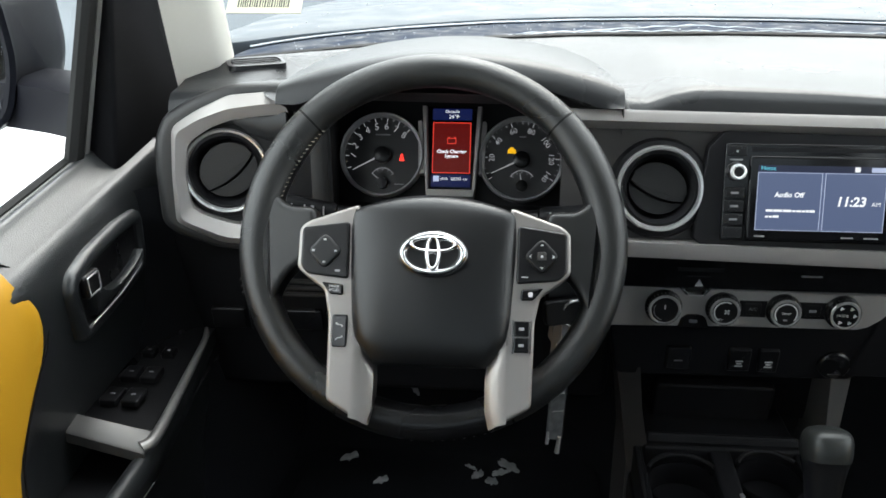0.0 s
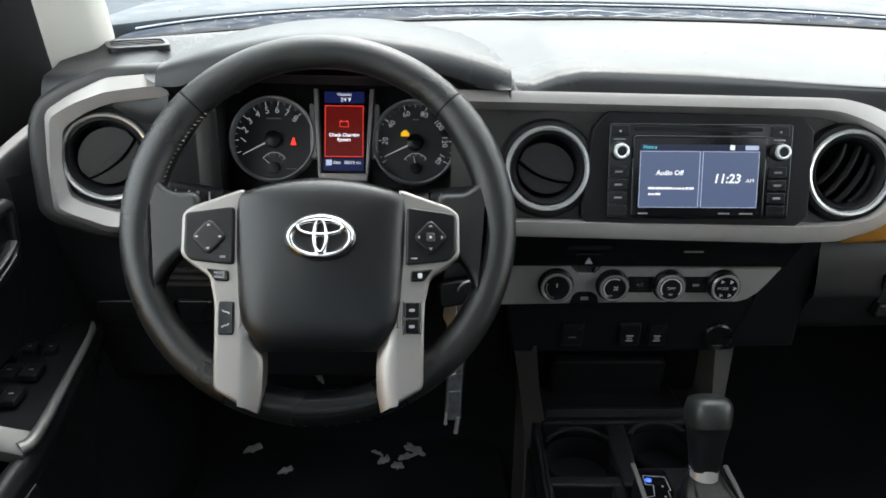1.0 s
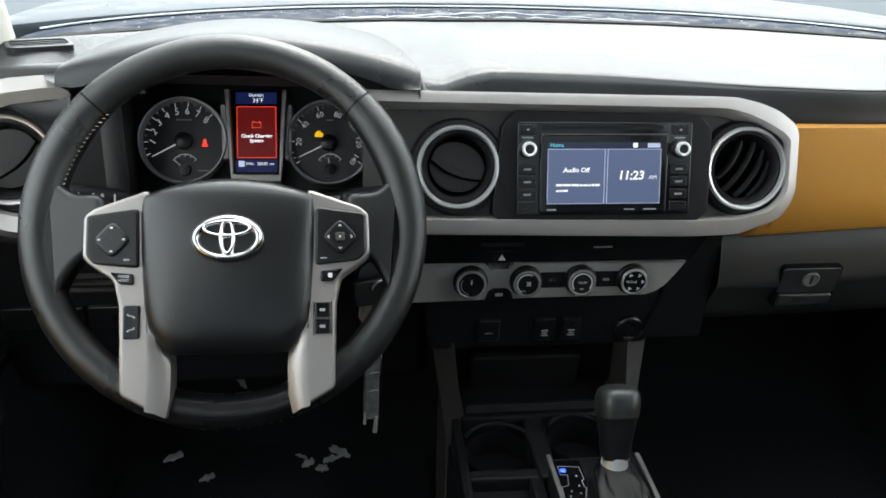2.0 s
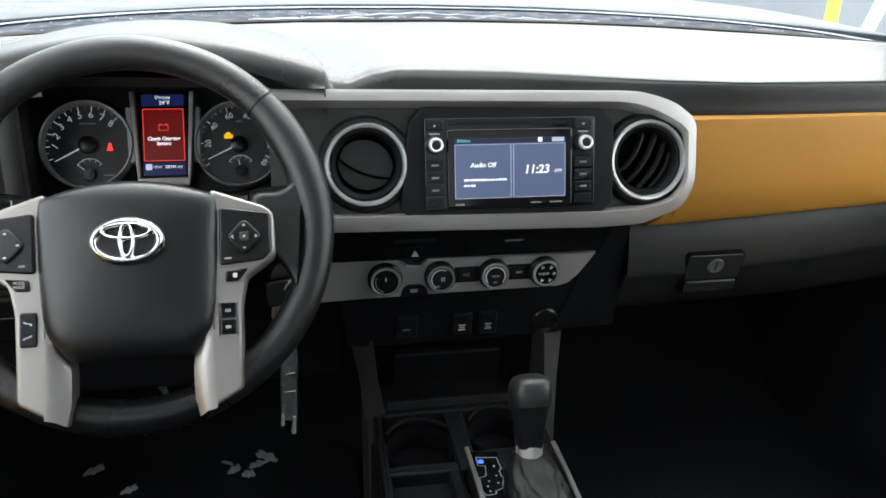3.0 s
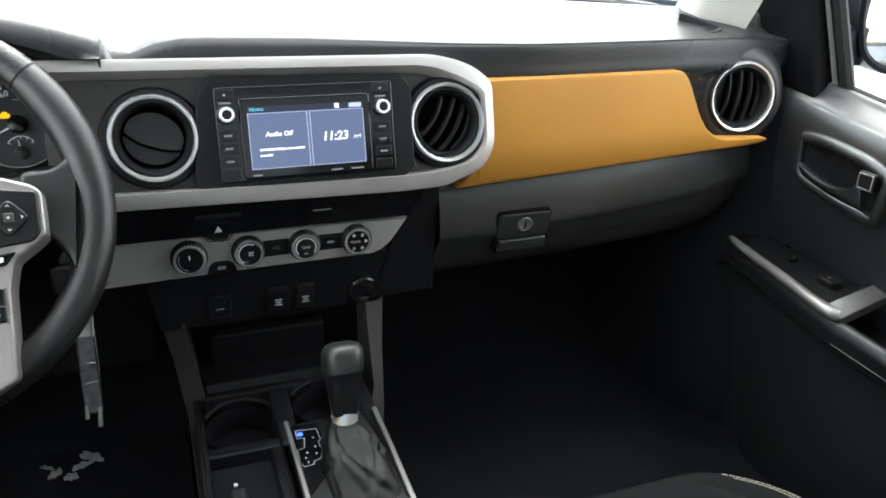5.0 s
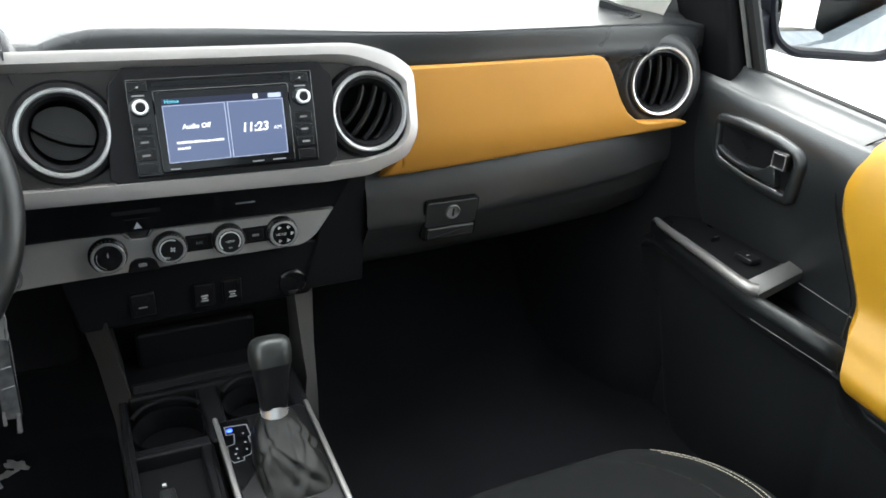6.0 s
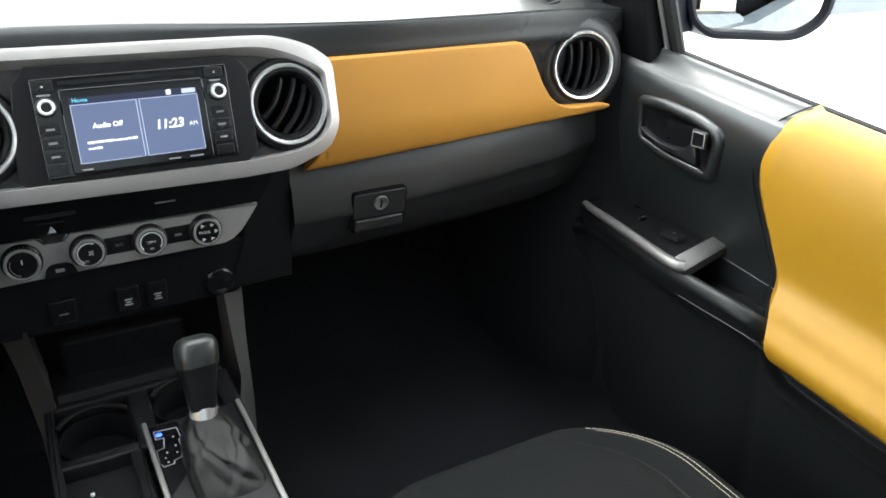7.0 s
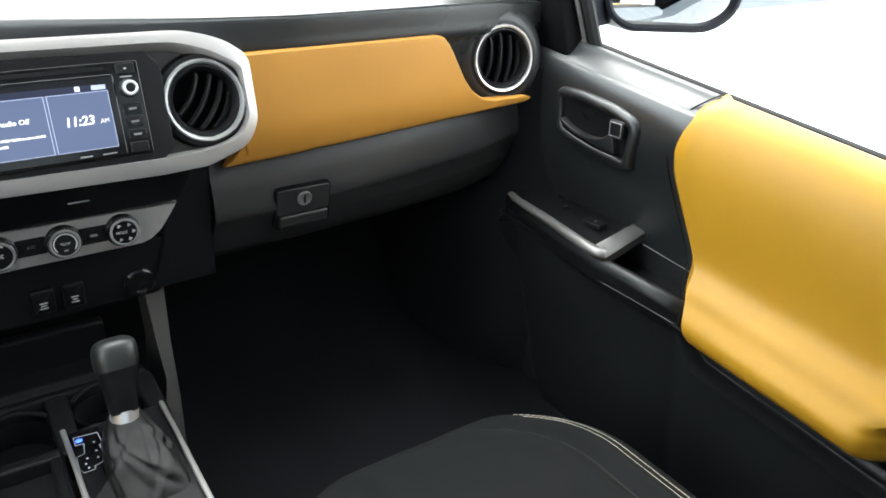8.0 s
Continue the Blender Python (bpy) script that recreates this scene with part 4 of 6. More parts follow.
# ---- instrument cluster ----
clu = thing("instrument_cluster", "lit instrument cluster with two dials and a red warning display", "instrument cluster")
part("backing", Mesh().prism(CLUSTER, rounded(rect(-0.165, -0.085, 0.165, 0.080), 0.02), -0.05, -0.022), BLACK, clu)
part("apron", Mesh().grid([[CLUSTER(u, v, d) for u in (-0.16, -0.08, 0, 0.08, 0.16)] for v, d in ((-0.085, 0.03), (-0.068, 0.0), (-0.055, -0.022))]), SATIN, clu)
DIALFACE = material("dial_face", (0.034, 0.034, 0.036), 0.5, grain=0.15, scale=2000)
for cu, cv, marks, zero, step, count, per, needle in ((-0.0862, 0.0026, [str(k) for k in range(9)], 201, -19.6, 9, 2, 208), (0.0855, 0.0, [str(20 * k) for k in range(8)], 212, -35.0, 8, 4, 206)):
    dial = part("dial", Mesh().lathe(CLUSTER, cu, cv, [(0.0475, -0.012), (0.0470, -0.0115), (0.0, -0.0115)], 56), DIALFACE, clu)
    part("bezel", Mesh().lathe(CLUSTER, cu, cv, [(0.0520, -0.02), (0.0520, -0.003), (0.0508, 0.0), (0.0490, -0.001), (0.0474, -0.012)], 64), BEZEL, dial, "satin silver ring")
    d = -0.0112
    for k, tx in enumerate(marks):
        a = radians(zero + step * k)
        if k > 0:
            lettering("numeral", tx, CLUSTER, cu + 0.0360 * math.cos(a), cv + 0.0360 * math.sin(a), d, 0.0118 if len(tx) < 2 else 0.0096, DIALPRINT, dial, math.degrees(a) - 90 if len(tx) > 1 else (math.degrees(a) - 90) * 0.6)
    ticks = Mesh()
    for k in range((count - 1) * per + 1):
        a = radians(zero + step * k / per)
        w, r0 = (0.0005, 0.0415) if k % per == 0 else (0.0003, 0.0440)
        o = [(r0, -w), (0.0467, -w), (0.0467, w), (r0, w)]
        ticks.prism(CLUSTER, [(cu + x * math.cos(a) - y * math.sin(a), cv + x * math.sin(a) + y * math.cos(a)) for x, y in o], d - 0.0003, d)
    part("tick_marks", ticks, DIALPRINT, dial)
    a = radians(needle)
    o = [(-0.004, -0.0012), (0.0405, -0.0004), (0.0405, 0.0004), (-0.004, 0.0012)]
    nd = part("needle", Mesh().prism(CLUSTER, [(cu + x * math.cos(a) - y * math.sin(a), cv + x * math.sin(a) + y * math.cos(a)) for x, y in o], -0.008, -0.0065), DIALPRINT, dial)
    part("needle_hub", Mesh().lathe(CLUSTER, cu, cv, [(0.0105, -0.0115), (0.0100, -0.005), (0.0085, -0.004), (0.0, -0.004)], 28), SATIN, nd)
    # small gauge in the lower part
    pts = [(0.0155 * math.cos(radians(q)), 0.0155 * math.sin(radians(q))) for q in range(35, 150, 6)]
    part("small_arc", Mesh().grid([[CLUSTER(cu + 0.001 + x * s, -0.029 + y * s, d) for x, y in pts] for s in (1.0, 1.05)]), DIALPRINT, dial)
    tk = Mesh()
    for q in (35, 62, 90, 118, 146):
        q = radians(q)
        tk.prism(CLUSTER, [(cu + 0.001 + x * math.cos(q) - y * math.sin(q), -0.029 + x * math.sin(q) + y * math.cos(q)) for x, y in ((0.0125, -0.0003), (0.016, -0.0003), (0.016, 0.0003), (0.0125, 0.0003))], d - 0.0003, d)
    part("small_ticks", tk, DIALPRINT, dial)
    q = radians(140 if cu < 0 else 100)
    part("small_needle", Mesh().prism(CLUSTER, [(cu + 0.001 + x * math.cos(q) - y * math.sin(q), -0.031 + x * math.sin(q) + y * math.cos(q)) for x, y in ((0, -0.0007), (0.014, -0.0003), (0.014, 0.0003), (0, 0.0007))], -0.009, -0.008), DIALPRINT, dial)
    part("small_hub", Mesh().lathe(CLUSTER, cu + 0.001, -0.032, [(0.0072, -0.0115), (0.0068, -0.007), (0.0, -0.0065)], 24), SATIN, dial)
    plate("dial_mark", CLUSTER, cu - 0.009 if cu < 0 else cu - 0.003, 0.0275, cu + 0.009 if cu < 0 else cu + 0.005, 0.0290, d - 0.0003, d, DIMINK, dial)
    if cu < 0:
        plate("dial_mark", CLUSTER, cu + 0.016, -0.0335, cu + 0.028, -0.0325, d - 0.0003, d, DIMINK, dial)
lampR = Mesh().prism(CLUSTER, [(-0.0655, -0.004), (-0.0585, -0.004), (-0.060, 0.0), (-0.0605, 0.0035), (-0.062, 0.0055), (-0.0635, 0.0035), (-0.064, 0.0)], -0.0114, -0.0108)
part("warning_lamp", lampR, REDLAMP, clu, "red belt warning lamp")
lampA = Mesh().prism(CLUSTER, [(0.0685, 0.0075), (0.0785, 0.0075), (0.0785, 0.0125), (0.0765, 0.0125), (0.0755, 0.0150), (0.0715, 0.0150), (0.0700, 0.0130), (0.0685, 0.0120)], -0.0114, -0.0108)
part("engine_lamp", lampA, AMBER, clu, "amber engine warning lamp")
# display between the dials
mid = part("display", Mesh().prism(CLUSTER, [(-0.026, -0.040), (0.026, -0.040), (0.0305, 0.062), (-0.0305, 0.062)], -0.03, -0.004, 0.001), GLOSS, clu)
for s in (-1, 1):
    part("side_strip", Mesh().prism(CLUSTER, [(s * 0.0265, -0.040), (s * 0.0300, -0.040), (s * 0.0365, 0.062), (s * 0.0312, 0.062)], -0.03, 0.003, 0.001), GREYTRIM, mid)
    part("wing_plate", Mesh().prism(CLUSTER, rounded([(s * 0.033, -0.02), (s * 0.040, -0.02), (s * 0.042, 0.045), (s * 0.037, 0.045)], 0.002), -0.03, -0.004), GREYTRIM, mid)
part("chin", Mesh().prism(CLUSTER, [(-0.0285, -0.049), (0.0285, -0.049), (0.0300, -0.0395), (-0.0300, -0.0395)], -0.03, 0.004, 0.0015), GREYTRIM, mid)
d = -0.0036
plate("upper_field", CLUSTER, -0.024, 0.046, 0.024, 0.060, -0.006, d, NAVY, mid)
plate("lower_field", CLUSTER, -0.024, -0.036, 0.024, -0.021, -0.006, d, NAVY, mid)
rd = plate("red_field", CLUSTER, -0.0225, -0.0185, 0.0225, 0.0425, -0.006, d, REDSCREEN, mid)
for u0, v0, u1, v1 in ((-0.0230, -0.019, 0.0230, -0.0183), (-0.0230, 0.0423, 0.0230, 0.043), (-0.0232, -0.019, -0.0224, 0.043), (0.0224, -0.019, 0.0232, 0.043)):
    plate("red_line", CLUSTER, u0, v0, u1, v1, -0.006, d + 0.0002, REDLINE, rd)
for u0, v0, u1, v1 in ((-0.0055, 0.0170, 0.0055, 0.0177), (-0.0055, 0.0233, 0.0055, 0.0240), (-0.0055, 0.0170, -0.0048, 0.0240), (0.0048, 0.0170, 0.0055, 0.0240), (-0.0045, 0.0240, -0.0025, 0.0252), (0.0025, 0.0240, 0.0045, 0.0252)):
    plate("battery_symbol", CLUSTER, u0, v0, u1, v1, -0.006, d + 0.0003, REDLINE, rd)
lettering("display_text", "Check Charging\nSystem", CLUSTER, 0, 0.0045, d + 0.0003, 0.0056, WHITEGLOW, rd, 0, 0, 0.0002)
lettering("display_text", "Outside", CLUSTER, 0, 0.0565, d + 0.0003, 0.0054, WHITEGLOW, mid)
lettering("display_text", "24°F", CLUSTER, 0.002, 0.0500, d + 0.0003, 0.0068, WHITEGLOW, mid)
lettering("display_text", "28245 mi", CLUSTER, 0.010, -0.0262, d + 0.0003, 0.0052, WHITEGLOW, mid)
lettering("display_text", "ODO", CLUSTER, -0.0085, -0.0262, d + 0.0003, 0.0040, WHITEGLOW, mid)
plate("gear_box", CLUSTER, -0.0215, -0.0295, -0.0145, -0.0225, -0.006, d + 0.0002, SCREENLINE, mid)

# ---- steering wheel ----
wheel = thing("steering_wheel", "black leather steering wheel with silver spokes and round chrome emblem", "steering wheel")
RO = 0.1900


def rim_arc(a0, a1, n, w=0.0165, h=0.0160, d=0.0, bulge=0.0):
    rows = []
    for k in range(n + 1):
        a = a0 + (a1 - a0) * k / n
        thumb = math.exp(-((abs(math.degrees(math.atan2(math.sin(a), abs(math.cos(a)))) - 22) / 20) ** 4))
        g = 1 + bulge * math.sin(math.pi * k / n) ** 2
        r = RO - w * (1 + 0.12 * thumb)
        g *= 1 + 0.12 * thumb
        rows.append([WHEEL((r + w * g * math.cos(b)) * math.cos(a), (r + w * g * math.cos(b)) * math.sin(a), d + h * g * math.sin(b)) for b in [2 * math.pi * j / 18 for j in range(18)]])
    return rows


rim = part("rim", Mesh().rings(rim_arc(0, 2 * math.pi, 120), True), LEATHER, wheel, "grained black leather rim")
for a in (44, 136.5, 243, 297):
    part("rim_seam", Mesh().rings(rim_arc(radians(a - 0.35), radians(a + 0.35), 2, w=0.0168, h=0.0163), True), RUBBER, rim)
part("lower_rim", Mesh().rings(rim_arc(radians(243.5), radians(296.5), 24, w=0.0168, h=0.0163), True), SATIN, rim, "smooth glossy lower rim section")
for a0, a1 in ((136, 170),):
    st = Mesh()
    for k in range(20):
        a = radians(a0 + (a1 - a0) * k / 19)
        p = [WHEEL((0.1545 + e) * math.cos(a + f), (0.1545 + e) * math.sin(a + f), 0.0070) for e, f in ((-0.0012, -0.009), (0.0012, 0.003))]
        st.tube(p, 0.00045, 5)
    part("stitching", st, THREAD, rim, "pale zigzag stitching inside the rim")
AX = 0.006


def pad_width(v):
    return lerp_table(v, [(-0.0995, 0.0515), (-0.093, 0.0570), (-0.076, 0.0705), (-0.055, 0.0745), (-0.010, 0.0775), (0.030, 0.0785), (0.061, 0.0775)])


def pad_row(v, t):
    out = []
    for k in range(33):
        q = math.sin(math.pi / 2 * (-1 + k / 16))
        u = q * pad_width(v)
        vv = v - 0.016 * q * q * max(0.0, t) ** 2
        edge = math.sqrt(max(0.0, (1 - abs(q) ** 9) * (1 - abs(t) ** 11)))
        out.append(HUB(u + AX, vv, -0.004 + 0.013 * edge + 0.010 * (1 - q * q) * (1 - t * t) ** 0.8))
    return out


ts = [math.sin(math.pi / 2 * (-1 + k / 15)) for k in range(31)]
rows = [pad_row(-0.0195 + 0.0800 * t, t) for t in ts]
rim_line = rows[0] + [r[-1] for r in rows[1:-1]] + rows[-1][::-1] + [r[0] for r in rows[-2:0:-1]]
part("airbag_cover", Mesh().grid(rows).rings([rim_line, [p - HUB.n * 0.04 for p in rim_line]], True), AIRBAG, wheel, "smooth dark grey airbag cover", 70)
part("column_shroud", Mesh().lathe(WHEEL, 0, -0.01, [(0.045, 0.01), (0.052, -0.03), (0.062, -0.07), (0.065, -0.20)], 32), BLACK, wheel)
EF = shifted(HUB, AX + 0.0020, 0.0022, 0.0195)


def oval(a, b, n=48):
    return [(a * math.cos(2 * math.pi * k / n), b * math.sin(2 * math.pi * k / n)) for k in range(n)]


def oval_ring(cu, cv, a, b, w, h=0.0035):
    rows = []
    for s, d in [(1 - q / 8 * w / a, h * math.sin(math.pi * q / 8)) for q in range(9)]:
        rows.append([EF(cu + x, cv + y, d) for x, y in [(p[0] * s, p[1] * (1 - (1 - s) * a / b)) for p in oval(a, b)]])
    return Mesh().rings(rows, True)


em = part("emblem", Mesh().prism(EF, oval(0.029, 0.0195), -0.008, 0.0006), AIRBAG, wheel, "oval chrome emblem")
part("oval_band", oval_ring(0, 0, 0.0315, 0.0215, 0.0084, 0.0045), CHROME, em)
part("oval_band", oval_ring(0, 0.0008, 0.0088, 0.0175, 0.0066, 0.0050), CHROME, em)
part("oval_band", oval_ring(0, 0.0086, 0.0232, 0.0098, 0.0068, 0.0050), CHROME, em)

SP = [(-0.0705, 0.050), (-0.119, 0.033), (-0.127, 0.026), (-0.1275, -0.012), (-0.118, -0.020), (-0.1005, -0.032), (-0.0955, -0.056), (-0.094, -0.133), (-0.066, -0.149), (-0.064, -0.09), (-0.066, -0.06), (-0.069, -0.02), (-0.070, 0.03)]
WING = [((-0.066, -0.078), (-0.061, -0.086)), ((-0.0655, -0.092), (-0.0525, -0.0985)), ((-0.0655, -0.110), (-0.0515, -0.112)), ((-0.066, -0.130), (-0.0520, -0.138)), ((-0.0665, -0.148), (-0.0560, -0.155))]


def mirror_u(o, s):
    return [(AX + s * -u if s > 0 else AX + u, v) for u, v in o]


for s in (-1, 1):
    spoke = part("spoke", Mesh().prism(HUB, rounded(mirror_u(SP, s), 0.004, 2), -0.035, 0.0015, 0.003), SPOKE, wheel, "satin silver spoke trim")
    part("spoke_edge", Mesh().grid([[HUB(AX - s * (u - 0.0055), v, 0.0017) for (u, v), q in WING], [HUB(AX - s * q[0] * 0.25 - s * p[0] * 0.75, q[1] * 0.25 + p[1] * 0.75, 0.0015) for p, q in WING], [HUB(AX - s * q[0], q[1], -0.007) for p, q in WING], [HUB(AX - s * q[0], q[1], -0.032) for p, q in WING]]), SPOKE, spoke)
    web = [tuple(q) for q in smooth_line([(-0.163, 0.056), (-0.152, 0.042), (-0.138, 0.032), (-0.114, 0.029), (-0.111, 0.004), (-0.112, -0.017), (-0.126, -0.026), (-0.141, -0.042), (-0.150, -0.064), (-0.155, -0.085), (-0.172, -0.03), (-0.172, 0.03)], 4)]
    part("spoke_web", Mesh().prism(shifted(WHEEL, 0, 0.0), [(-u * s, v) for u, v in web], -0.012, 0.0125, 0.006), LEATHER, wheel)
    pod = [(-0.1235, 0.0262), (-0.0785, 0.0325), (-0.0775, -0.0215), (-0.117, -0.0175), (-0.1235, -0.010)]
    pd = part("button_pod", Mesh().prism(HUB, rounded(mirror_u(pod, s), 0.004, 3), -0.01, 0.0045, 0.002), SATIN, wheel)
    cx = AX + s * 0.1005
    ro = [(cx, 0.0215), (cx + 0.0165, 0.004), (cx, -0.0135), (cx - 0.0165, 0.004)]
    rc = part("rocker", Mesh().prism(HUB, rounded(ro, 0.0065, 4), 0.004, 0.0075, 0.0022), AIRBAG if s < 0 else SATIN, pd)
    for du, dv in ((0.0105, 0), (-0.0105, 0), (0, 0.0105), (0, -0.0105)):
        if s < 0:
            plate("rocker_mark", HUB, cx + du - 0.0012, 0.004 + dv - 0.0008, cx + du + 0.0012, 0.004 + dv + 0.0008, 0.0078, 0.0084, INK, rc)
        else:
            a = math.atan2(dv, du)
            o = [(-0.0012, -0.002), (0.0012, 0.0), (-0.0012, 0.002), (-0.0005, 0.0)]
            part("arrow_mark", Mesh().prism(HUB, [(cx + du + x * math.cos(a) - y * math.sin(a), 0.004 + dv + x * math.sin(a) + y * math.cos(a)) for x, y in o], 0.0078, 0.0084), INK, rc)
    if s > 0:
        plate("centre_button", HUB, cx - 0.004, 0.0, cx + 0.004, 0.008, 0.0075, 0.0090, GUN, rc, 0.001, 0.0008)
        plate("dot", HUB, cx - 0.001, 0.003, cx + 0.001, 0.005, 0.0088, 0.0093, INK, rc)
        plate("pod_mark", HUB, cx - 0.018, -0.0155, cx - 0.012, -0.0145, 0.0044, 0.0048, INK, pd)
    else:
        plate("pod_mark", HUB, cx + 0.010, -0.0150, cx + 0.015, -0.0130, 0.0044, 0.0048, DIMINK, pd)
    b = part("button", Mesh().prism(HUB, rounded(mirror_u([(-0.103, -0.0245), (-0.0825, -0.0265), (-0.0820, -0.0365), (-0.094, -0.036)], s), 0.002, 2), -0.01, 0.0040, 0.0015), GLOSS, wheel)
    if s < 0:
        lettering("button_text", "MODE\nHOLD", HUB, AX - 0.0905, -0.0305, 0.0042, 0.0034, INK, b)
    else:
        plate("button_mark", HUB, AX + 0.089, -0.033, AX + 0.093, -0.0285, 0.0039, 0.0043, INK, b, 0.001)
    if s < 0:
        b = plate("button", HUB, AX - 0.0905, -0.0845, AX - 0.0765, -0.0545, -0.01, 0.0040, GLOSS, wheel, 0.0025, 0.0012)
        for v, up in ((-0.0635, 1), (-0.0765, -1)):
            part("handset_mark", Mesh().tube([HUB(AX - 0.0868, v + 0.0012 * up, 0.0042), HUB(AX - 0.0850, v - 0.0004 * up, 0.0042), HUB(AX - 0.0820, v - 0.0006 * up, 0.0042), HUB(AX - 0.0805, v - 0.0022 * up, 0.0042)], [0.0009, 0.0005, 0.0005, 0.0009], 6), INK, b)
    else:
        for k in range(2):
            v = -0.0620 - 0.0148 * k
            b = plate("button", HUB, AX + 0.0770, v - 0.0069, AX + 0.0905, v + 0.0069, -0.01, 0.0040, GLOSS, wheel, 0.0012, 0.001)
            plate("button_mark", HUB, AX + 0.0812, v - 0.0016, AX + 0.0862, v + 0.0012, 0.0039, 0.0043, DIMINK, b, 0.0006)
        for e in (0.0758, 0.0917):
            plate("button_edge", HUB, AX + e - 0.0006, -0.0845, AX + e + 0.0006, -0.0545, 0.001, 0.0036, CHROME, spoke)
    # stalks
    S0 = Vector((-0.391 + s * 0.055, -0.005, 1.240))
    S1 = Vector((-0.391 + s * 0.108, -0.018, 1.250))
    S2 = Vector((-0.391 + s * 0.163, -0.022, 1.2525 if s > 0 else 1.256))
    stalk = part("stalk", Mesh().tube([S0, S1], [0.008, 0.009], 14), SATIN, wheel, "black control stalk")
    part("stalk_grip", Mesh().tube([S1, S1.lerp(S2, 0.1), S1.lerp(S2, 0.95), S2], [0.0095, 0.0115, 0.0150, 0.0125], 20), BLACK, stalk)
    for q in (0.2, 0.42, 0.56, 0.80):
        p = S1.lerp(S2, q) + Vector((0, -0.0105 - 0.0022 * q, 0.0055))
        plate("stalk_mark", Frame(p, 20), -0.0012, -0.005 if q in (0.2, 0.8) else -0.002, 0.0016 if q == 0.42 else 0.0004, 0.005, -0.001, 0.0004, INK, stalk, 0.001)
# ignition and keys
keys = thing("ignition_key", "bunch of keys hanging from the ignition lock", "keys")
part("lock_barrel", Mesh().lathe(Frame((-0.252, 0.005, 1.150), 20), 0, 0, [(0.020, -0.03), (0.020, 0.008), (0.016, 0.012), (0.0, 0.012)], 28), SATIN, keys)
part("key_head", Mesh().prism(Frame((-0.252, -0.030, 1.148), 10, 20), rounded(rect(-0.024, -0.014, 0.022, 0.014), 0.007), -0.004, 0.005, 0.002), SATIN, keys)
part("key_blade", Mesh().box((-0.252, -0.012, 1.150), (0.004, 0.03, 0.009)), CHROME, keys)
ringp = [Vector((-0.238 + 0.017 * math.cos(a), -0.034, 1.146 + 0.017 * math.sin(a))) for a in [2 * math.pi * k / 24 for k in range(25)]]
part("key_ring", Mesh().tube(ringp, 0.0016, 6, caps=False), RING, keys)
CLEAR = material("clear_plastic_tag", (0.12, 0.125, 0.13), 0.12, spot=0.3, spot_scale=80)
part("clear_fob", Mesh().prism(Frame((-0.255, -0.032, 1.112), 4, 12), rounded([(-0.008, -0.03), (0.012, -0.035), (0.010, 0.022), (-0.010, 0.020)], 0.005), -0.001, 0.0015), RING, keys)
part("spare_key", Mesh().prism(Frame((-0.262, -0.036, 1.112), 8, -25), rounded([(-0.003, -0.03), (0.003, -0.032), (0.003, 0.0), (0.008, 0.006), (0.007, 0.022), (-0.007, 0.022), (-0.008, 0.006), (-0.003, 0.0)], 0.002), -0.001, 0.001), SILVER, keys)
part("chain_link", Mesh().tube([(-0.246, -0.034, 1.132), (-0.243, -0.034, 1.10), (-0.246, -0.033, 1.078)], 0.0015, 6), RING, keys)
tagb = part("clear_tube", Mesh().prism(Frame((-0.254, -0.032, 1.030), -2, 20), rounded([(-0.011, -0.046), (0.008, -0.052), (0.011, 0.050), (-0.009, 0.052)], 0.005), -0.002, 0.003, 0.002), CLEAR, keys, "clear plastic tube on the key ring")
part("tube_edge", Mesh().tube([(-0.2445, -0.036, 1.078), (-0.2470, -0.036, 0.985)], 0.0009, 5), CHROME, tagb)
part("tube_tip", Mesh().tube([(-0.2500, -0.036, 0.988), (-0.2520, -0.036, 0.966)], [0.0022, 0.0032], 8), RING, tagb)
part("tube_tip", Mesh().tube([(-0.2630, -0.036, 0.995), (-0.2640, -0.036, 0.978)], [0.0018, 0.0024], 8), RING, tagb)
# bright bands put on the clear tube in place of its glints
for z in (1.046, 1.022):
    part("glint_band", Mesh().tube([(-0.262, -0.0365, z), (-0.247, -0.0365, z + 0.002)], 0.0008, 5), RING, tagb)


# ---- doors ----
class Side:
    """A plane along a door: u forward, v up, d into the cabin from the distance x off the middle."""

    def __init__(self, s, x):
        self.s, self.x = s, x

    def __call__(self, u, v, d=0.0):
        return Vector((self.s * (self.x - d), u, v))


def belt(y):
    return 1.290 + 0.115 * y


TANEDGE = [(0.93, -0.352), (0.962, -0.336), (0.98, -0.322), (1.0, -0.314), (1.02, -0.302), (1.045, -0.290), (1.079, -0.266), (1.12, -0.240), (1.155, -0.220), (1.184, -0.212), (1.21, -0.215), (1.236, -0.228), (1.256, -0.248), (1.266, -0.262), (1.30, -0.285)]


TANEDGE_DRIVER = [(0.93, -0.352), (0.98, -0.330), (1.02, -0.312), (1.07, -0.286), (1.089, -0.278), (1.111, -0.258), (1.133, -0.236), (1.153, -0.208), (1.173, -0.192), (1.195, -0.188), (1.2356, -0.205), (1.2607, -0.231), (1.30, -0.268)]


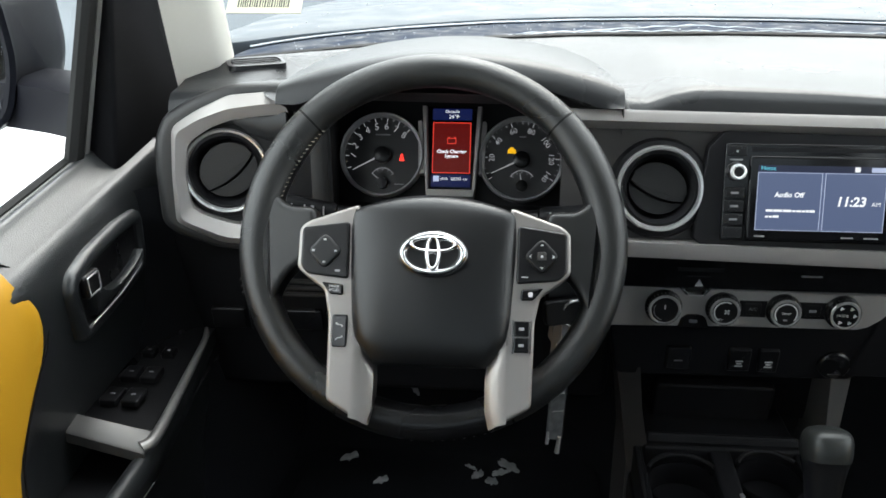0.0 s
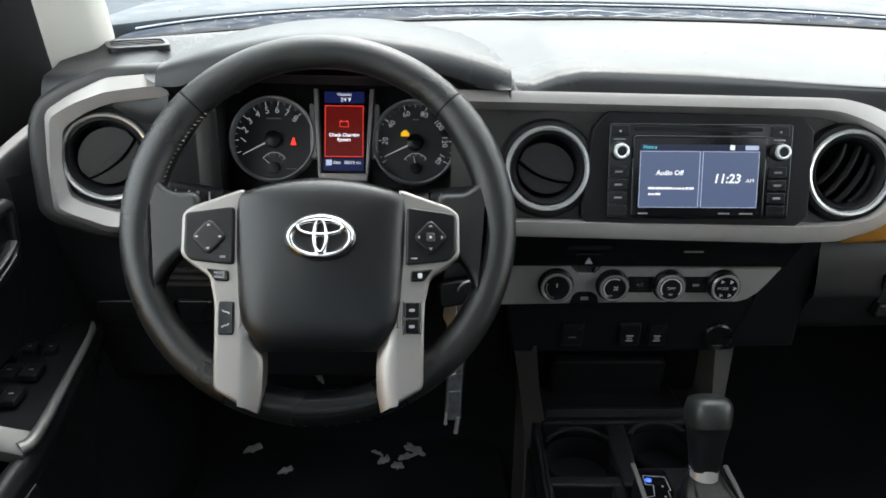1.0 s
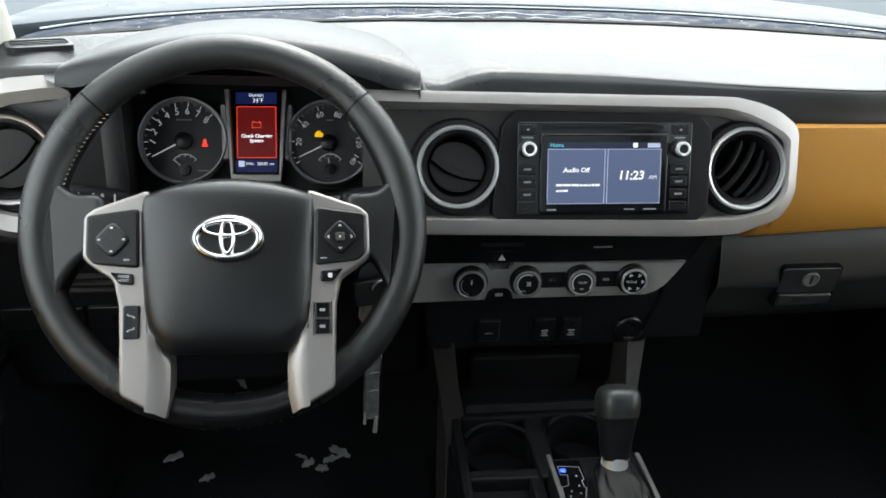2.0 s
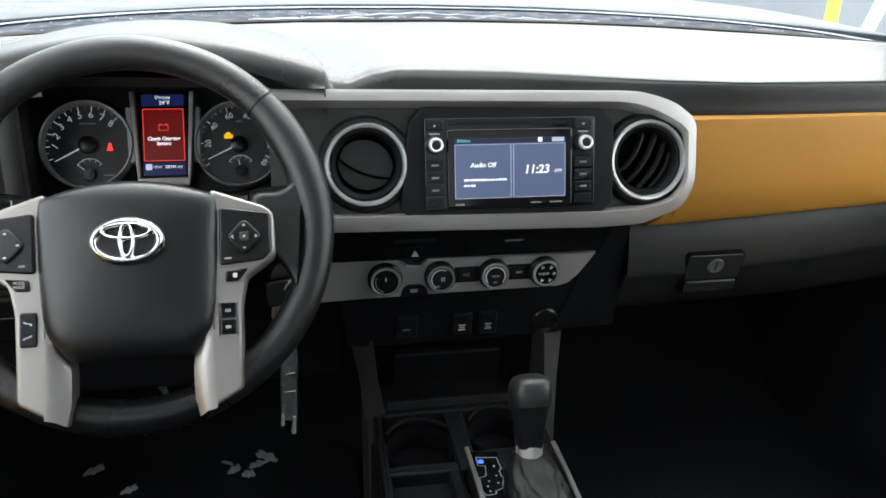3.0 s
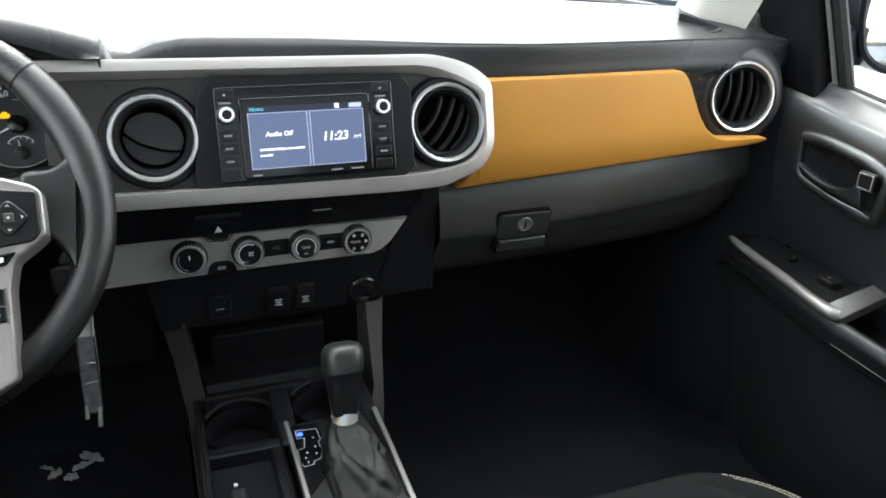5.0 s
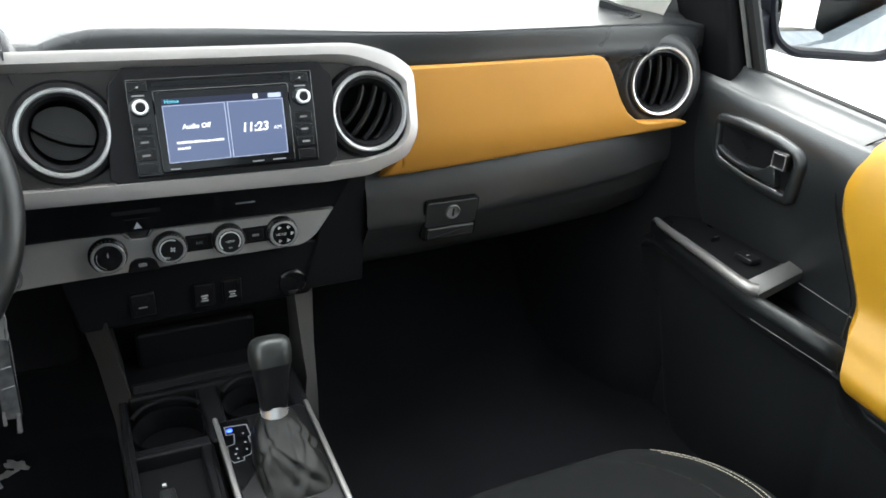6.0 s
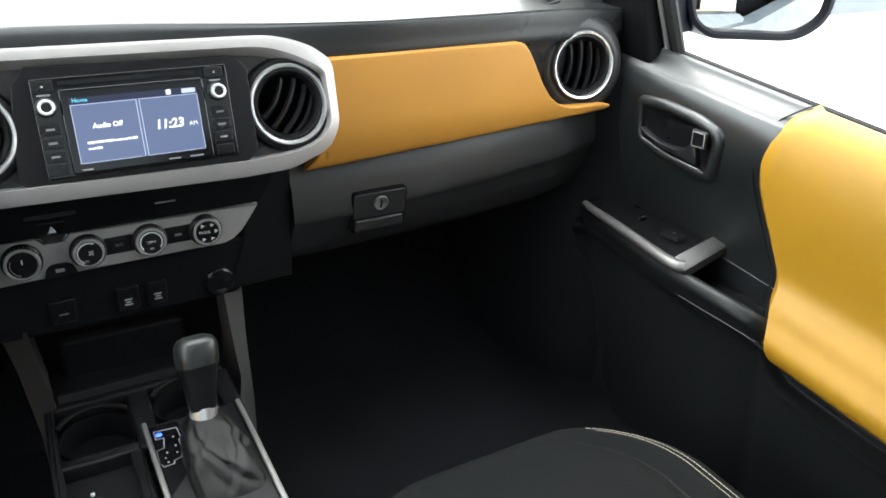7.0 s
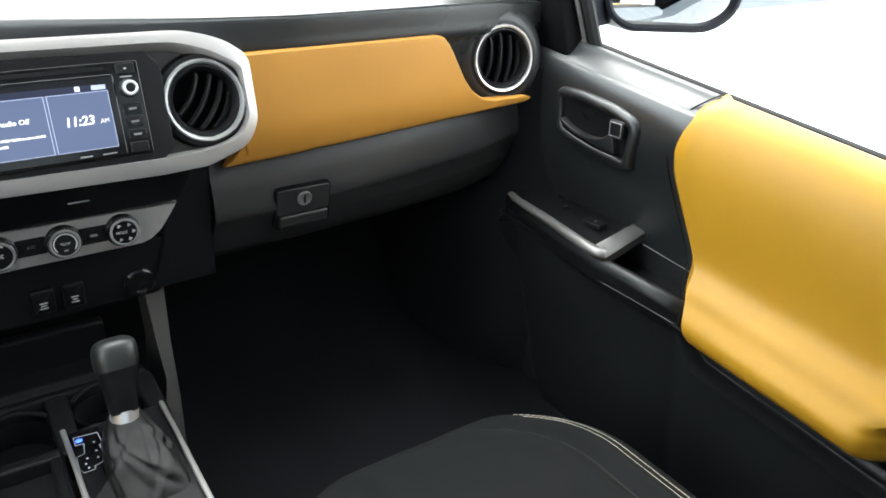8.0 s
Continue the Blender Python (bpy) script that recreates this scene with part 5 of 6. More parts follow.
def door(s, nm, label, xo, yo, edge, switches):
    t = thing(nm, label, "door", "front doors")
    t.location = (s * xo, yo, 0)
    sx = lambda x: s * x
    # black vinyl panel
    rows = []
    for k in range(33):
        y = 0.12 - 0.87 * k / 32
        zb = belt(y)
        g = max(0.0, min(1.0, (y + 0.30) / 0.08))
        out = 0.014 * (1 - g * g * (3 - 2 * g))
        nodes = [(0.775, zb + 0.001), (0.764, zb + 0.003), (0.757, zb - 0.004), (0.739 + out, zb - 0.0165), (0.733 + out, zb - 0.0212), (0.727 + out, zb - 0.0258), (0.7205 + out, zb - 0.039), (0.7175 + out, zb - 0.062), (0.7175 + out, 1.17), (0.724 + out, 1.10), (0.735, 1.04), (0.736, 0.98), (0.728, 0.93), (0.716, 0.85), (0.708, 0.66)]
        rows.append([(sx(q.x), y, q.y) for q in smooth_line(nodes, 4)])
    part("inner_panel", Mesh().grid(rows), DOORVINYL, t, "grained black vinyl door panel")
    # tan insert with the armrest cushion
    nodes = [(0.780, 1.249), (0.766, 1.259), (0.748, 1.250), (0.730, 1.228), (0.718, 1.19), (0.712, 1.14), (0.709, 1.085), (0.704, 1.056), (0.693, 1.041), (0.682, 1.029), (0.674, 1.015), (0.666, 1.004), (0.660, 0.994), (0.6585, 0.983), (0.662, 0.973), (0.672, 0.9655), (0.688, 0.962), (0.712, 0.960)]
    line = smooth_line(nodes, 4)
    rows = []
    for j in range(29):
        f = j / 28
        row = []
        for q in line:
            y0 = lerp_table(q.y, edge)
            y1 = -0.74 if q.y > 1.06 else -0.602 - 0.138 * max(0.0, min(1.0, (q.y - 1.0) / 0.06)) ** 1.5
            y = y0 + (y1 - y0) * f
            lift = 0.115 * (y + 0.32) if q.y < 1.2 else belt(y) - belt(-0.32)
            x = q.x - 0.003
            endf = max(0.0, (f - 0.86) / 0.14)
            if q.y < 1.06:
                x += 0.045 * endf ** 2
            roll = 0.003 * max(0.0, 1 - f * 26) ** 2
            row.append((sx(x + roll + (0.012 if j == 0 else 0)), y, q.y + lift))
        rows.append(row)
    part("tan_insert", Mesh().grid(rows), TANLIT, t, "tan leatherette insert with padded armrest")
    # piping along the lower edge and the front edge of the insert
    piping = [Vector((sx(q.x + 0.0035), lerp_table(q.y, edge) + 0.0008, q.y + (0.115 * (lerp_table(q.y, edge) + 0.32) if q.y < 1.2 else belt(lerp_table(q.y, edge)) - belt(-0.32)))) for q in line[4:-4]]
    part("insert_edge", Mesh().tube(piping, 0.0011, 6), RUBBER, t)
    low = [Vector((sx(0.6745), y, 0.9648 + 0.115 * (y + 0.32))) for y in [-0.338 - 0.21 * k / 12 for k in range(13)]]
    part("lower_piping", Mesh().tube(low, 0.0009, 6), THREAD, t, "thin pale piping under the armrest")
    # belt seal and window channel
    part("belt_seal", Mesh().tube([(sx(0.781), y, belt(y) - 0.002) for y in (0.06, -0.1, -0.3, -0.5, -0.74)], [0.008] * 5, 8), RUBBER, t)
    part("belt_strip", Mesh().tube([(sx(0.7725), y, belt(y) + 0.0005) for y in (0.06, -0.1, -0.3, -0.5, -0.74)], [0.0024] * 5, 6), GREYSEAL, t)
    ch0, ch1 = Vector((sx(0.772), 0.008, 1.280)), Vector((sx(0.738), 0.095, 1.56))
    part("window_channel", Mesh().tube([ch0, ch0.lerp(ch1, 0.5), ch1], [0.0055, 0.0055, 0.0055], 10, 0.8), GREYSEAL, t, "grey window channel")
    part("channel_rubber", Mesh().tube([ch0 + Vector((s * 0.004, -0.015, 0)), ch1 + Vector((s * 0.004, -0.015, 0))], 0.011, 8), RUBBER, t)
    # sail panel in front of the window
    SPn = Side(s, 0.748)
    sail = [(0.012, 1.272), (0.165, 1.28), (0.200, 1.34), (0.196, 1.41), (0.178, 1.48), (0.14, 1.57), (0.098, 1.57)]
    if s < 0:
        sail = [(0.012, 1.272), (0.150, 1.255), (0.235, 1.262), (0.246, 1.335), (0.236, 1.385), (0.209, 1.46), (0.165, 1.57), (0.098, 1.57)]
    part("sail_panel", Mesh().prism(SPn, rounded(sail, 0.01, 2), -0.02, 0.012, 0.006), MATTE, t, "black mirror sail panel")
    # upper window surround
    top = [Vector((sx(0.735), 0.13, 1.50)), Vector((sx(0.700), -0.10, 1.72)), Vector((sx(0.672), -0.30, 1.84)), Vector((sx(0.668), -0.72, 1.84)), Vector((sx(0.765), -0.74, belt(-0.74)))]
    part("window_surround", Mesh().tube(smooth_line(top, 4), 0.022, 8), BLACK, t)
    g = Mesh().grid([[(sx(0.784), 0.01, 1.28), (sx(0.784), -0.74, 1.20)], [(sx(0.74), 0.09, 1.56), (sx(0.74), -0.74, 1.5)], [(sx(0.70), -0.08, 1.72), (sx(0.70), -0.74, 1.72)], [(sx(0.68), -0.32, 1.83), (sx(0.68), -0.74, 1.83)]])
    gl = part("window_glass", g, GLASS, t)
    gl.visible_shadow = False
    # outer skin
    rows = [[(sx(x), y, z + (belt(y) - 1.29)) for x, z in ((0.79, 1.288), (0.82, 1.27), (0.88, 1.12), (0.89, 0.95), (0.86, 0.62))] for y in (0.16, -0.3, -0.76)]
    part("outer_skin", Mesh().grid(rows), PAINT, t, "silver-blue painted outer skin")
    # handle in a recessed cup
    H = Side(s, 0.7105)
    cup = [(0.006, 1.2335), (-0.050, 1.2365), (-0.120, 1.2290), (-0.156, 1.2185), (-0.166, 1.203), (-0.158, 1.146), (-0.146, 1.139), (-0.080, 1.1445), (-0.012, 1.157), (0.002, 1.175)]
    rimo, rimi = rounded(cup, 0.016, 4), None
    if area(rimo) < 0:
        rimo = rimo[::-1]
    rimi = inset(rimo, 0.0155)
    hb = part("handle_bezel", Mesh().rings([[H(u, v, d) for u, v in o] for o, d in ((rimo, -0.010), (rimo, -0.0045), (inset(rimo, 0.0015), -0.0010), (inset(rimo, 0.0045), 0.0018), (inset(rimo, 0.0085), 0.0030), (inset(rimo, 0.0130), 0.0026), (inset(rimo, 0.0148), 0.0008), (rimi, -0.003))], True), DOORVINYL, t)
    cu, cv = sum(p[0] for p in rimi) / len(rimi), sum(p[1] for p in rimi) / len(rimi)
    part("handle_cup", Mesh().rings([[H(cu + (u - cu) * k, cv + (v - cv) * k, d) for u, v in rimi] for k, d in ((1.0, -0.001), (0.985, -0.0040), (0.93, -0.0052), (0.5, -0.0054), (0.01, -0.0054))], True), SATIN, t)
    rows = []
    for u, top, low in ((-0.016, 1.1890, 1.1820), (-0.022, 1.1855, 1.1770), (-0.034, 1.1800, 1.1725), (-0.055, 1.1755, 1.1680), (-0.075, 1.1740, 1.1645), (-0.096, 1.1760, 1.1620), (-0.108, 1.1815, 1.1605), (-0.115, 1.1885, 1.1595), (-0.124, 1.1880, 1.1590), (-0.129, 1.1700, 1.1610)):
        rows.append([H(u, v, d) for v, d in ((top, -0.006), (top, 0.0035), (top - 0.0010, 0.0052), (top - 0.0028, 0.0056), (low + 0.002, 0.0035), (low, 0.001), (low, -0.006))])
    part("lever", Mesh().rings(rows, True, True, True), DOORVINYL, t, "black door release lever")
    lk = part("lock_button", Mesh().prism(H, rounded(rect(-0.144, 1.186, -0.117, 1.2115), 0.004), 0.0, 0.0075, 0.002), SATIN, t)
    part("lock_edge", Mesh().rings([[H(u, v, d) for u, v in inset(rounded(rect(-0.144, 1.186, -0.117, 1.2115), 0.004), w)] for w, d in ((0.002, 0.007), (0.0022, 0.0088), (0.0036, 0.0088), (0.0038, 0.007))], True), RING, lk)
    # bright tube drawn in for the glint on the cup's lower edge
    part("cup_glint", Mesh().tube(smooth_line([H(u, v, 0.0035) for u, v in ((-0.020, 1.1725), (-0.075, 1.1605), (-0.137, 1.1560))], 4), 0.0009, 6), RING, hb)
    # armrest, switch pod and the flank with the map pocket below
    REACH = [(-0.74, 0.700), (-0.345, 0.698), (-0.325, 0.684), (-0.314, 0.666), (-0.300, 0.653), (-0.25, 0.648), (-0.18, 0.644), (-0.09, 0.648), (-0.02, 0.655), (0.045, 0.664), (0.075, 0.70)]
    CREST = [(-0.74, 0.902), (-0.345, 0.950), (-0.325, 0.985), (-0.314, 1.010), (-0.300, 1.020), (-0.25, 1.026), (-0.18, 1.030), (-0.09, 1.040), (-0.02, 1.044), (0.045, 1.046), (0.075, 1.035)]
    FOOT = [(-0.13, 0.66), (-0.095, 0.685), (-0.055, 0.695), (-0.03, 0.712), (-0.016, 0.74), (-0.002, 0.79), (0.010, 0.84), (0.022, 0.885), (0.034, 0.918), (0.075, 0.95)]
    rows = []
    for y in [0.075, 0.060, 0.045, 0.034, 0.028, 0.022, 0.016, 0.010, 0.004, -0.002, -0.009, -0.016, -0.023, -0.03, -0.042, -0.055, -0.075, -0.095, -0.13, -0.18, -0.25, -0.300, -0.307, -0.314, -0.325, -0.345, -0.45, -0.60, -0.74]:
        xa, zt, zf = lerp_table(y, REACH), lerp_table(y, CREST), lerp_table(y, FOOT)
        z0 = min(0.985 + 0.115 * (y + 0.3), zt - (0.030 if y > -0.33 else 0.014))
        xl = min(xa, 0.662 + 0.01 * max(0.0, -0.3 - y))
        xe = xl + 0.012 + 0.07 * (z0 - zf)
        prof = [(xa + 0.020, zt - 0.012), (xa + 0.019, zt - 0.004), (xa + 0.012, zt), (xa + 0.004, zt - 0.002), (xa - 0.001, zt - 0.012), (xa, zt - 0.022), (xl + 0.005, z0 - 0.008), (xl + 0.012, z0 - 0.020), (xl * 0.5 + xe * 0.5 + 0.006, z0 * 0.5 + zf * 0.5), (xe, zf + 0.014), (xe + 0.007, zf + 0.003), (xe + 0.045, zf - 0.003)]
        rows.append([(sx(q.x), y, q.y) for q in smooth_line(prof, 4)])
    arm = part("armrest", Mesh().grid(rows), ARMREST, t, "padded black armrest edge", 60)
    seam = [(-0.19, 0.6452, 0.9985), (-0.25, 0.6492, 0.9945), (-0.318, 0.6542, 0.9890)]
    part("armrest_seam", Mesh().tube([(sx(x - 0.0012), y, z) for y, x, z in seam], 0.0007, 5), GREYSEAL, arm)
    if s > 0:
        part("pocket_lip", Mesh().tube([(sx(0.7335), -0.182, 1.0335), (sx(0.7335), -0.230, 1.0285), (sx(0.7335), -0.282, 1.0230)], 0.0010, 5), GREYSEAL, t)
    part("pocket_floor", Mesh().grid([[(sx(x), y, 0.985 + 0.1 * (y + 0.3)) for x in (0.655, 0.74)] for y in (0.06, -0.2, -0.34)]), BLACK, t)
    rail = smooth_line([(0.672, 0.052, 1.048), (0.662, 0.02, 1.049), (0.654, -0.06, 1.046), (0.648, -0.14, 1.040), (0.649, -0.172, 1.037), (0.656, -0.182, 1.036)], 5)
    ends = [(0.650, -0.190, 1.034), (0.652, -0.160, 1.040), (0.735, -0.158, 1.056), (0.735, -0.184, 1.052)]
    part("rail_return", Mesh().rings([[(sx(x), y, z + dz) for x, y, z in ends] for dz in (-0.012, 0.0, 0.0025)][:2] + [[(sx(x + (0.6925 - x) * 0.06), y + (-0.173 - y) * 0.15, z + 0.0025) for x, y, z in ends]], True, True, True), RAILEND, t, "flat satin silver rail end, darkened for shade")
    part("grab_rail", Mesh().tube([(sx(q[0]), q[1], q[2]) for q in rail], [(0.0050 if s > 0 else 0.0026) + 0.0042 * (k / len(rail)) for k in range(len(rail))], 12, 1.25), RAIL, t, "satin silver grab rail round the switches")
    podp = Mesh()
    podp.rings([[(sx(x), y, z + dz) for x, y, z in ((0.66, 0.05, 1.050), (0.655, -0.06, 1.047), (0.652, -0.165, 1.040), (0.735, -0.165, 1.048), (0.735, 0.05, 1.052))] for dz in (-0.02, 0.0)], True, True, True)
    pod = part("switch_pod", podp, SATIN, t)
    for y, x, w, l in switches:
        b = part("switch", Mesh().box((sx(x), y, 1.052), (w, l, 0.007), 0.0015), SATIN, pod)
        part("switch_mark", Mesh().box((sx(x), y, 1.0558), (w * 0.25, 0.002, 0.001)), DIMINK, b)
    return t


door(1, "passenger_door", "closed black passenger door with tan armrest insert and silver rail", 0.0, 0.0, TANEDGE, [(-0.05, 0.70, 0.016, 0.004), (-0.12, 0.695, 0.020, 0.034)])
door(-1, "driver_door", "closed black driver's door with tan armrest insert and window switches", 0.033, 0.028, TANEDGE_DRIVER, [(0.038, 0.704, 0.018, 0.016), (-0.018, 0.692, 0.016, 0.018), (-0.018, 0.716, 0.016, 0.018), (-0.068, 0.692, 0.020, 0.026), (-0.068, 0.716, 0.020, 0.026), (-0.115, 0.692, 0.020, 0.028), (-0.115, 0.716, 0.020, 0.028)])


# ---- door mirrors ----
def door_mirror(s, label):
    t = thing("door_mirror", label, "mirror", "door mirrors")
    t.location = (-0.033, 0.028, 0) if s < 0 else (0, 0, 0)

    class Tilt:
        def __call__(self, u, v, d=0.0):
            a = radians(28.5)
            return Vector((s * (0.905 + u * math.cos(a) - d * math.sin(a)), 0.125 - u * math.sin(a) - d * math.cos(a), 1.375 + v))

    class Aimed:
        """The glass, turned a little further in and down than its shell."""

        def __call__(self, u, v, d=0.0):
            return fr(u, v, d + 0.06 * (u - 0.128) + 0.012 * v)

    fr = Tilt()
    o = rounded([(0.005, 0.085), (0.0, 0.0), (0.018, -0.062), (0.05, -0.085), (0.20, -0.088), (0.245, -0.058), (0.255, 0.02), (0.245, 0.10), (0.04, 0.105)], 0.03, 4)
    if area(o) < 0:
        o = o[::-1]
    rows = [[fr(u + 0.55 * min(0.0, d), v, d) for u, v in inset(o, w)] for w, d in ((0.055, -0.16), (0.020, -0.145), (0.0, -0.10), (-0.003, -0.04), (-0.006, 0.0), (-0.004, 0.010), (0.003, 0.012), (0.008, 0.008), (0.0092, -0.022))]
    part("housing", Mesh().rings(rows, True, True, False), SHELL, t, "dark grained mirror shell")
    part("mirror_glass", Mesh().prism(Aimed(), inset(o, 0.0085), -0.010, -0.006), MIRROR, t, "reflecting mirror glass")
    arm = [Vector((s * 0.945, 0.17, 1.325)), Vector((s * 0.87, 0.155, 1.320)), Vector((s * 0.79, 0.115, 1.318))]
    rows = [[p + Vector((0, a * 0.045, b * 0.036)) for a, b in ((-1, -0.8), (-1.0, 0.8), (-0.6, 1), (0.8, 1), (1, 0.5), (1, -0.8))] for p in arm]
    part("mirror_arm", Mesh().rings(rows, True, True, True), SHELL, t)


door_mirror(-1, "dark door mirror outside the driver's window")
door_mirror(1, "dark door mirror outside the passenger window")

# ---- centre console ----
con = thing("centre_console", "black plastic centre console with cup holders", "console")
part("tunnel", Mesh().prism(Frame((0, -0.55, 0.70), 90), rounded(rect(-0.155, -0.45, 0.064, 0.62), 0.02), 0.0, 0.195, 0.012), BLACK, con)
# deck around the cups and tray
cups = ((-0.100, -0.030, 0.042), (0.003, -0.012, 0.037))
DK = Frame((0, 0, 0.930), 90)
part("deck", Mesh().prism(DK, rounded([(-0.140, 0.040), (0.060, 0.044), (0.060, 0.026), (-0.140, 0.024)], 0.004), -0.05, 0.006, 0.004), BLACK, con)
part("deck", Mesh().prism(DK, rounded([(-0.150, -0.072), (-0.062, -0.072), (-0.062, -0.090), (-0.152, -0.088)], 0.004), -0.05, 0.002, 0.003), BLACK, con)
part("deck", Mesh().prism(DK, rounded([(-0.152, 0.03), (-0.142, 0.03), (-0.145, -0.30), (-0.158, -0.30)], 0.003), -0.05, 0.004, 0.003), BLACK, con)
part("deck", Mesh().prism(DK, rounded([(-0.062, 0.03), (-0.034, 0.03), (-0.040, -0.09), (-0.062, -0.09)], 0.008), -0.05, 0.003, 0.004), BLACK, con)
part("deck", Mesh().prism(DK, rounded([(-0.075, -0.09), (-0.060, -0.09), (-0.064, -0.30), (-0.078, -0.30)], 0.004), -0.05, 0.004, 0.003), BLACK, con)
part("deck", Mesh().prism(DK, rounded([(0.040, 0.03), (0.066, 0.03), (0.062, -0.09), (0.044, -0.09)], 0.008), -0.05, 0.003, 0.004), BLACK, con)
part("deck_lip", Mesh().prism(Frame((-0.04, 0.040, 0.937), 25), rounded(rect(-0.094, -0.008, 0.090, 0.008), 0.003), -0.006, 0.003, 0.002), BLACK, con)
for cx, cy, r in cups:
    c = part("cup_holder", Mesh().lathe(Frame((cx, cy, 0.930), 90), 0, 0, [(r + 0.004, -0.010), (r + 0.002, -0.007), (r, -0.007), (r - 0.003, -0.012), (r - 0.005, -0.055), (0.0, -0.056)], 40), MATTE, con)
    part("cup_rim", Mesh().tube([(cx + (r + 0.001) * math.cos(a), cy + (r + 0.001) * math.sin(a), 0.935) for a in [radians(30 + 12 * k) for k in range(12)]], 0.0028, 8), BLACK, c)
part("coin_tray", Mesh().prism(Frame((0, 0, 0.905), 90), rounded(rect(-0.150, -0.30, -0.070, -0.09), 0.01), -0.01, 0.010), BLACK, con)
pl = part("tray_plug", Mesh().prism(Frame((-0.118, -0.15, 0.915), 90), rounded(rect(-0.008, -0.03, 0.008, 0.012), 0.004), 0.0, 0.010, 0.003), LOWER, con)
part("plug_light", Mesh().box((-0.120, -0.135, 0.9265), (0.004, 0.004, 0.002)), INK, pl)
# legs and bin under the switches
LEG = material("console_leg_plastic", (0.125, 0.121, 0.117), 0.45, metal=0.2, grain=0.1, scale=1200, spot=0.08)
part("left_leg", Mesh().rings([[(-0.178, 0.06, 1.035), (-0.150, 0.045, 1.035), (-0.148, 0.14, 1.035), (-0.178, 0.14, 1.035)], [(-0.168, 0.055, 0.98), (-0.144, 0.040, 0.98), (-0.142, 0.14, 0.98), (-0.168, 0.14, 0.98)], [(-0.158, 0.035, 0.90), (-0.134, 0.025, 0.925), (-0.134, 0.14, 0.90), (-0.158, 0.14, 0.90)], [(-0.156, 0.02, 0.70), (-0.14, 0.02, 0.70), (-0.14, 0.14, 0.70), (-0.156, 0.14, 0.70)]], True, True, True), GUN, con)
part("right_leg", Mesh().rings([[(0.078, 0.055, 1.035), (0.104, 0.060, 1.035), (0.104, 0.14, 1.035), (0.078, 0.14, 1.035)], [(0.084, 0.050, 0.95), (0.103, 0.058, 0.95), (0.103, 0.14, 0.95), (0.084, 0.14, 0.95)], [(0.088, 0.045, 0.90), (0.104, 0.050, 0.86), (0.104, 0.14, 0.86), (0.088, 0.14, 0.90)], [(0.066, 0.045, 0.71), (0.104, 0.055, 0.71), (0.104, 0.14, 0.71), (0.066, 0.14, 0.71)]], True, True, True), LEG, con, "grey console leg")
part("bin_back", Mesh().prism(Frame((-0.03, 0.115, 0.965), -10), rect(-0.125, -0.045, 0.115, 0.07), -0.02, 0.0), BLACK, con)
part("bin_flap", Mesh().prism(Frame((-0.045, 0.095, 0.955), -12), rounded(rect(-0.075, -0.04, 0.075, 0.035), 0.008), -0.01, 0.004, 0.004), BLACK, con)
part("bin_floor", Mesh().box((-0.045, 0.085, 0.928), (0.19, 0.08, 0.012), 0.003), BLACK, con)

# ---- gear shifter ----
gear = thing("gear_shifter", "automatic gear shifter with leather boot and blue lit gate", "gear shifter")
GP = Frame((-0.006, -0.19, 0.955), 90)
part("gate_plate", Mesh().prism(GP, rounded(rect(-0.050, -0.125, 0.050, 0.095), 0.008), -0.03, 0.008, 0.003), SATIN, gear)
part("side_rail", Mesh().tube([(-0.0565, -0.094, 0.966), (-0.0575, -0.16, 0.967), (-0.060, -0.32, 0.968)], [0.0020] * 3, 8, 1.4), RAIL, gear, "satin silver side rail")
part("side_rail", Mesh().tube([(0.0465, -0.098, 0.966), (0.0445, -0.16, 0.967), (0.0385, -0.32, 0.968)], [0.0022] * 3, 8, 1.4), RAIL, gear, "satin silver side rail")
win = part("gate_window", Mesh().prism(GP, rounded([(-0.0475, 0.091), (-0.0165, 0.088), (-0.0165, 0.010), (-0.0475, -0.030)], 0.003), 0.0, 0.0088, 0.0005), GLOSS, gear)
D = 0.0091
part("gear_led", Mesh().lathe(GP, -0.0393, 0.0720, [(0.0034, D), (0.0026, D + 0.0006), (0.0, D + 0.0007)], 14), BLUELED, win, "small blue light")
tr = Mesh()
path = [(-0.0435, 0.0795), (-0.0200, 0.0765), (-0.0195, 0.0560), (-0.0225, 0.0540), (-0.0225, 0.0440), (-0.0205, 0.0420), (-0.0260, 0.0245), (-0.0345, 0.0215), (-0.0345, 0.0170), (-0.0455, 0.0160), (-0.0485, 0.0240), (-0.0470, 0.0450), (-0.0390, 0.0470), (-0.0360, 0.0640), (-0.0440, 0.0650), (-0.0435, 0.0795)]
for a, b in zip(path, path[1:]):
    tr.tube([GP(a[0], a[1], D), GP(b[0], b[1], D)], 0.0006, 4)
part("gate_outline", tr, DIMINK, win)
for u, v in ((-0.0265, 0.062), (-0.0275, 0.046), (-0.0285, 0.034), (-0.0380, 0.038), (-0.0410, 0.030), (-0.0400, 0.022)):
    plate("gate_mark", GP, u - 0.0010, v - 0.0012, u + 0.0010, v + 0.0012, D - 0.001, D, DIMINK, win)
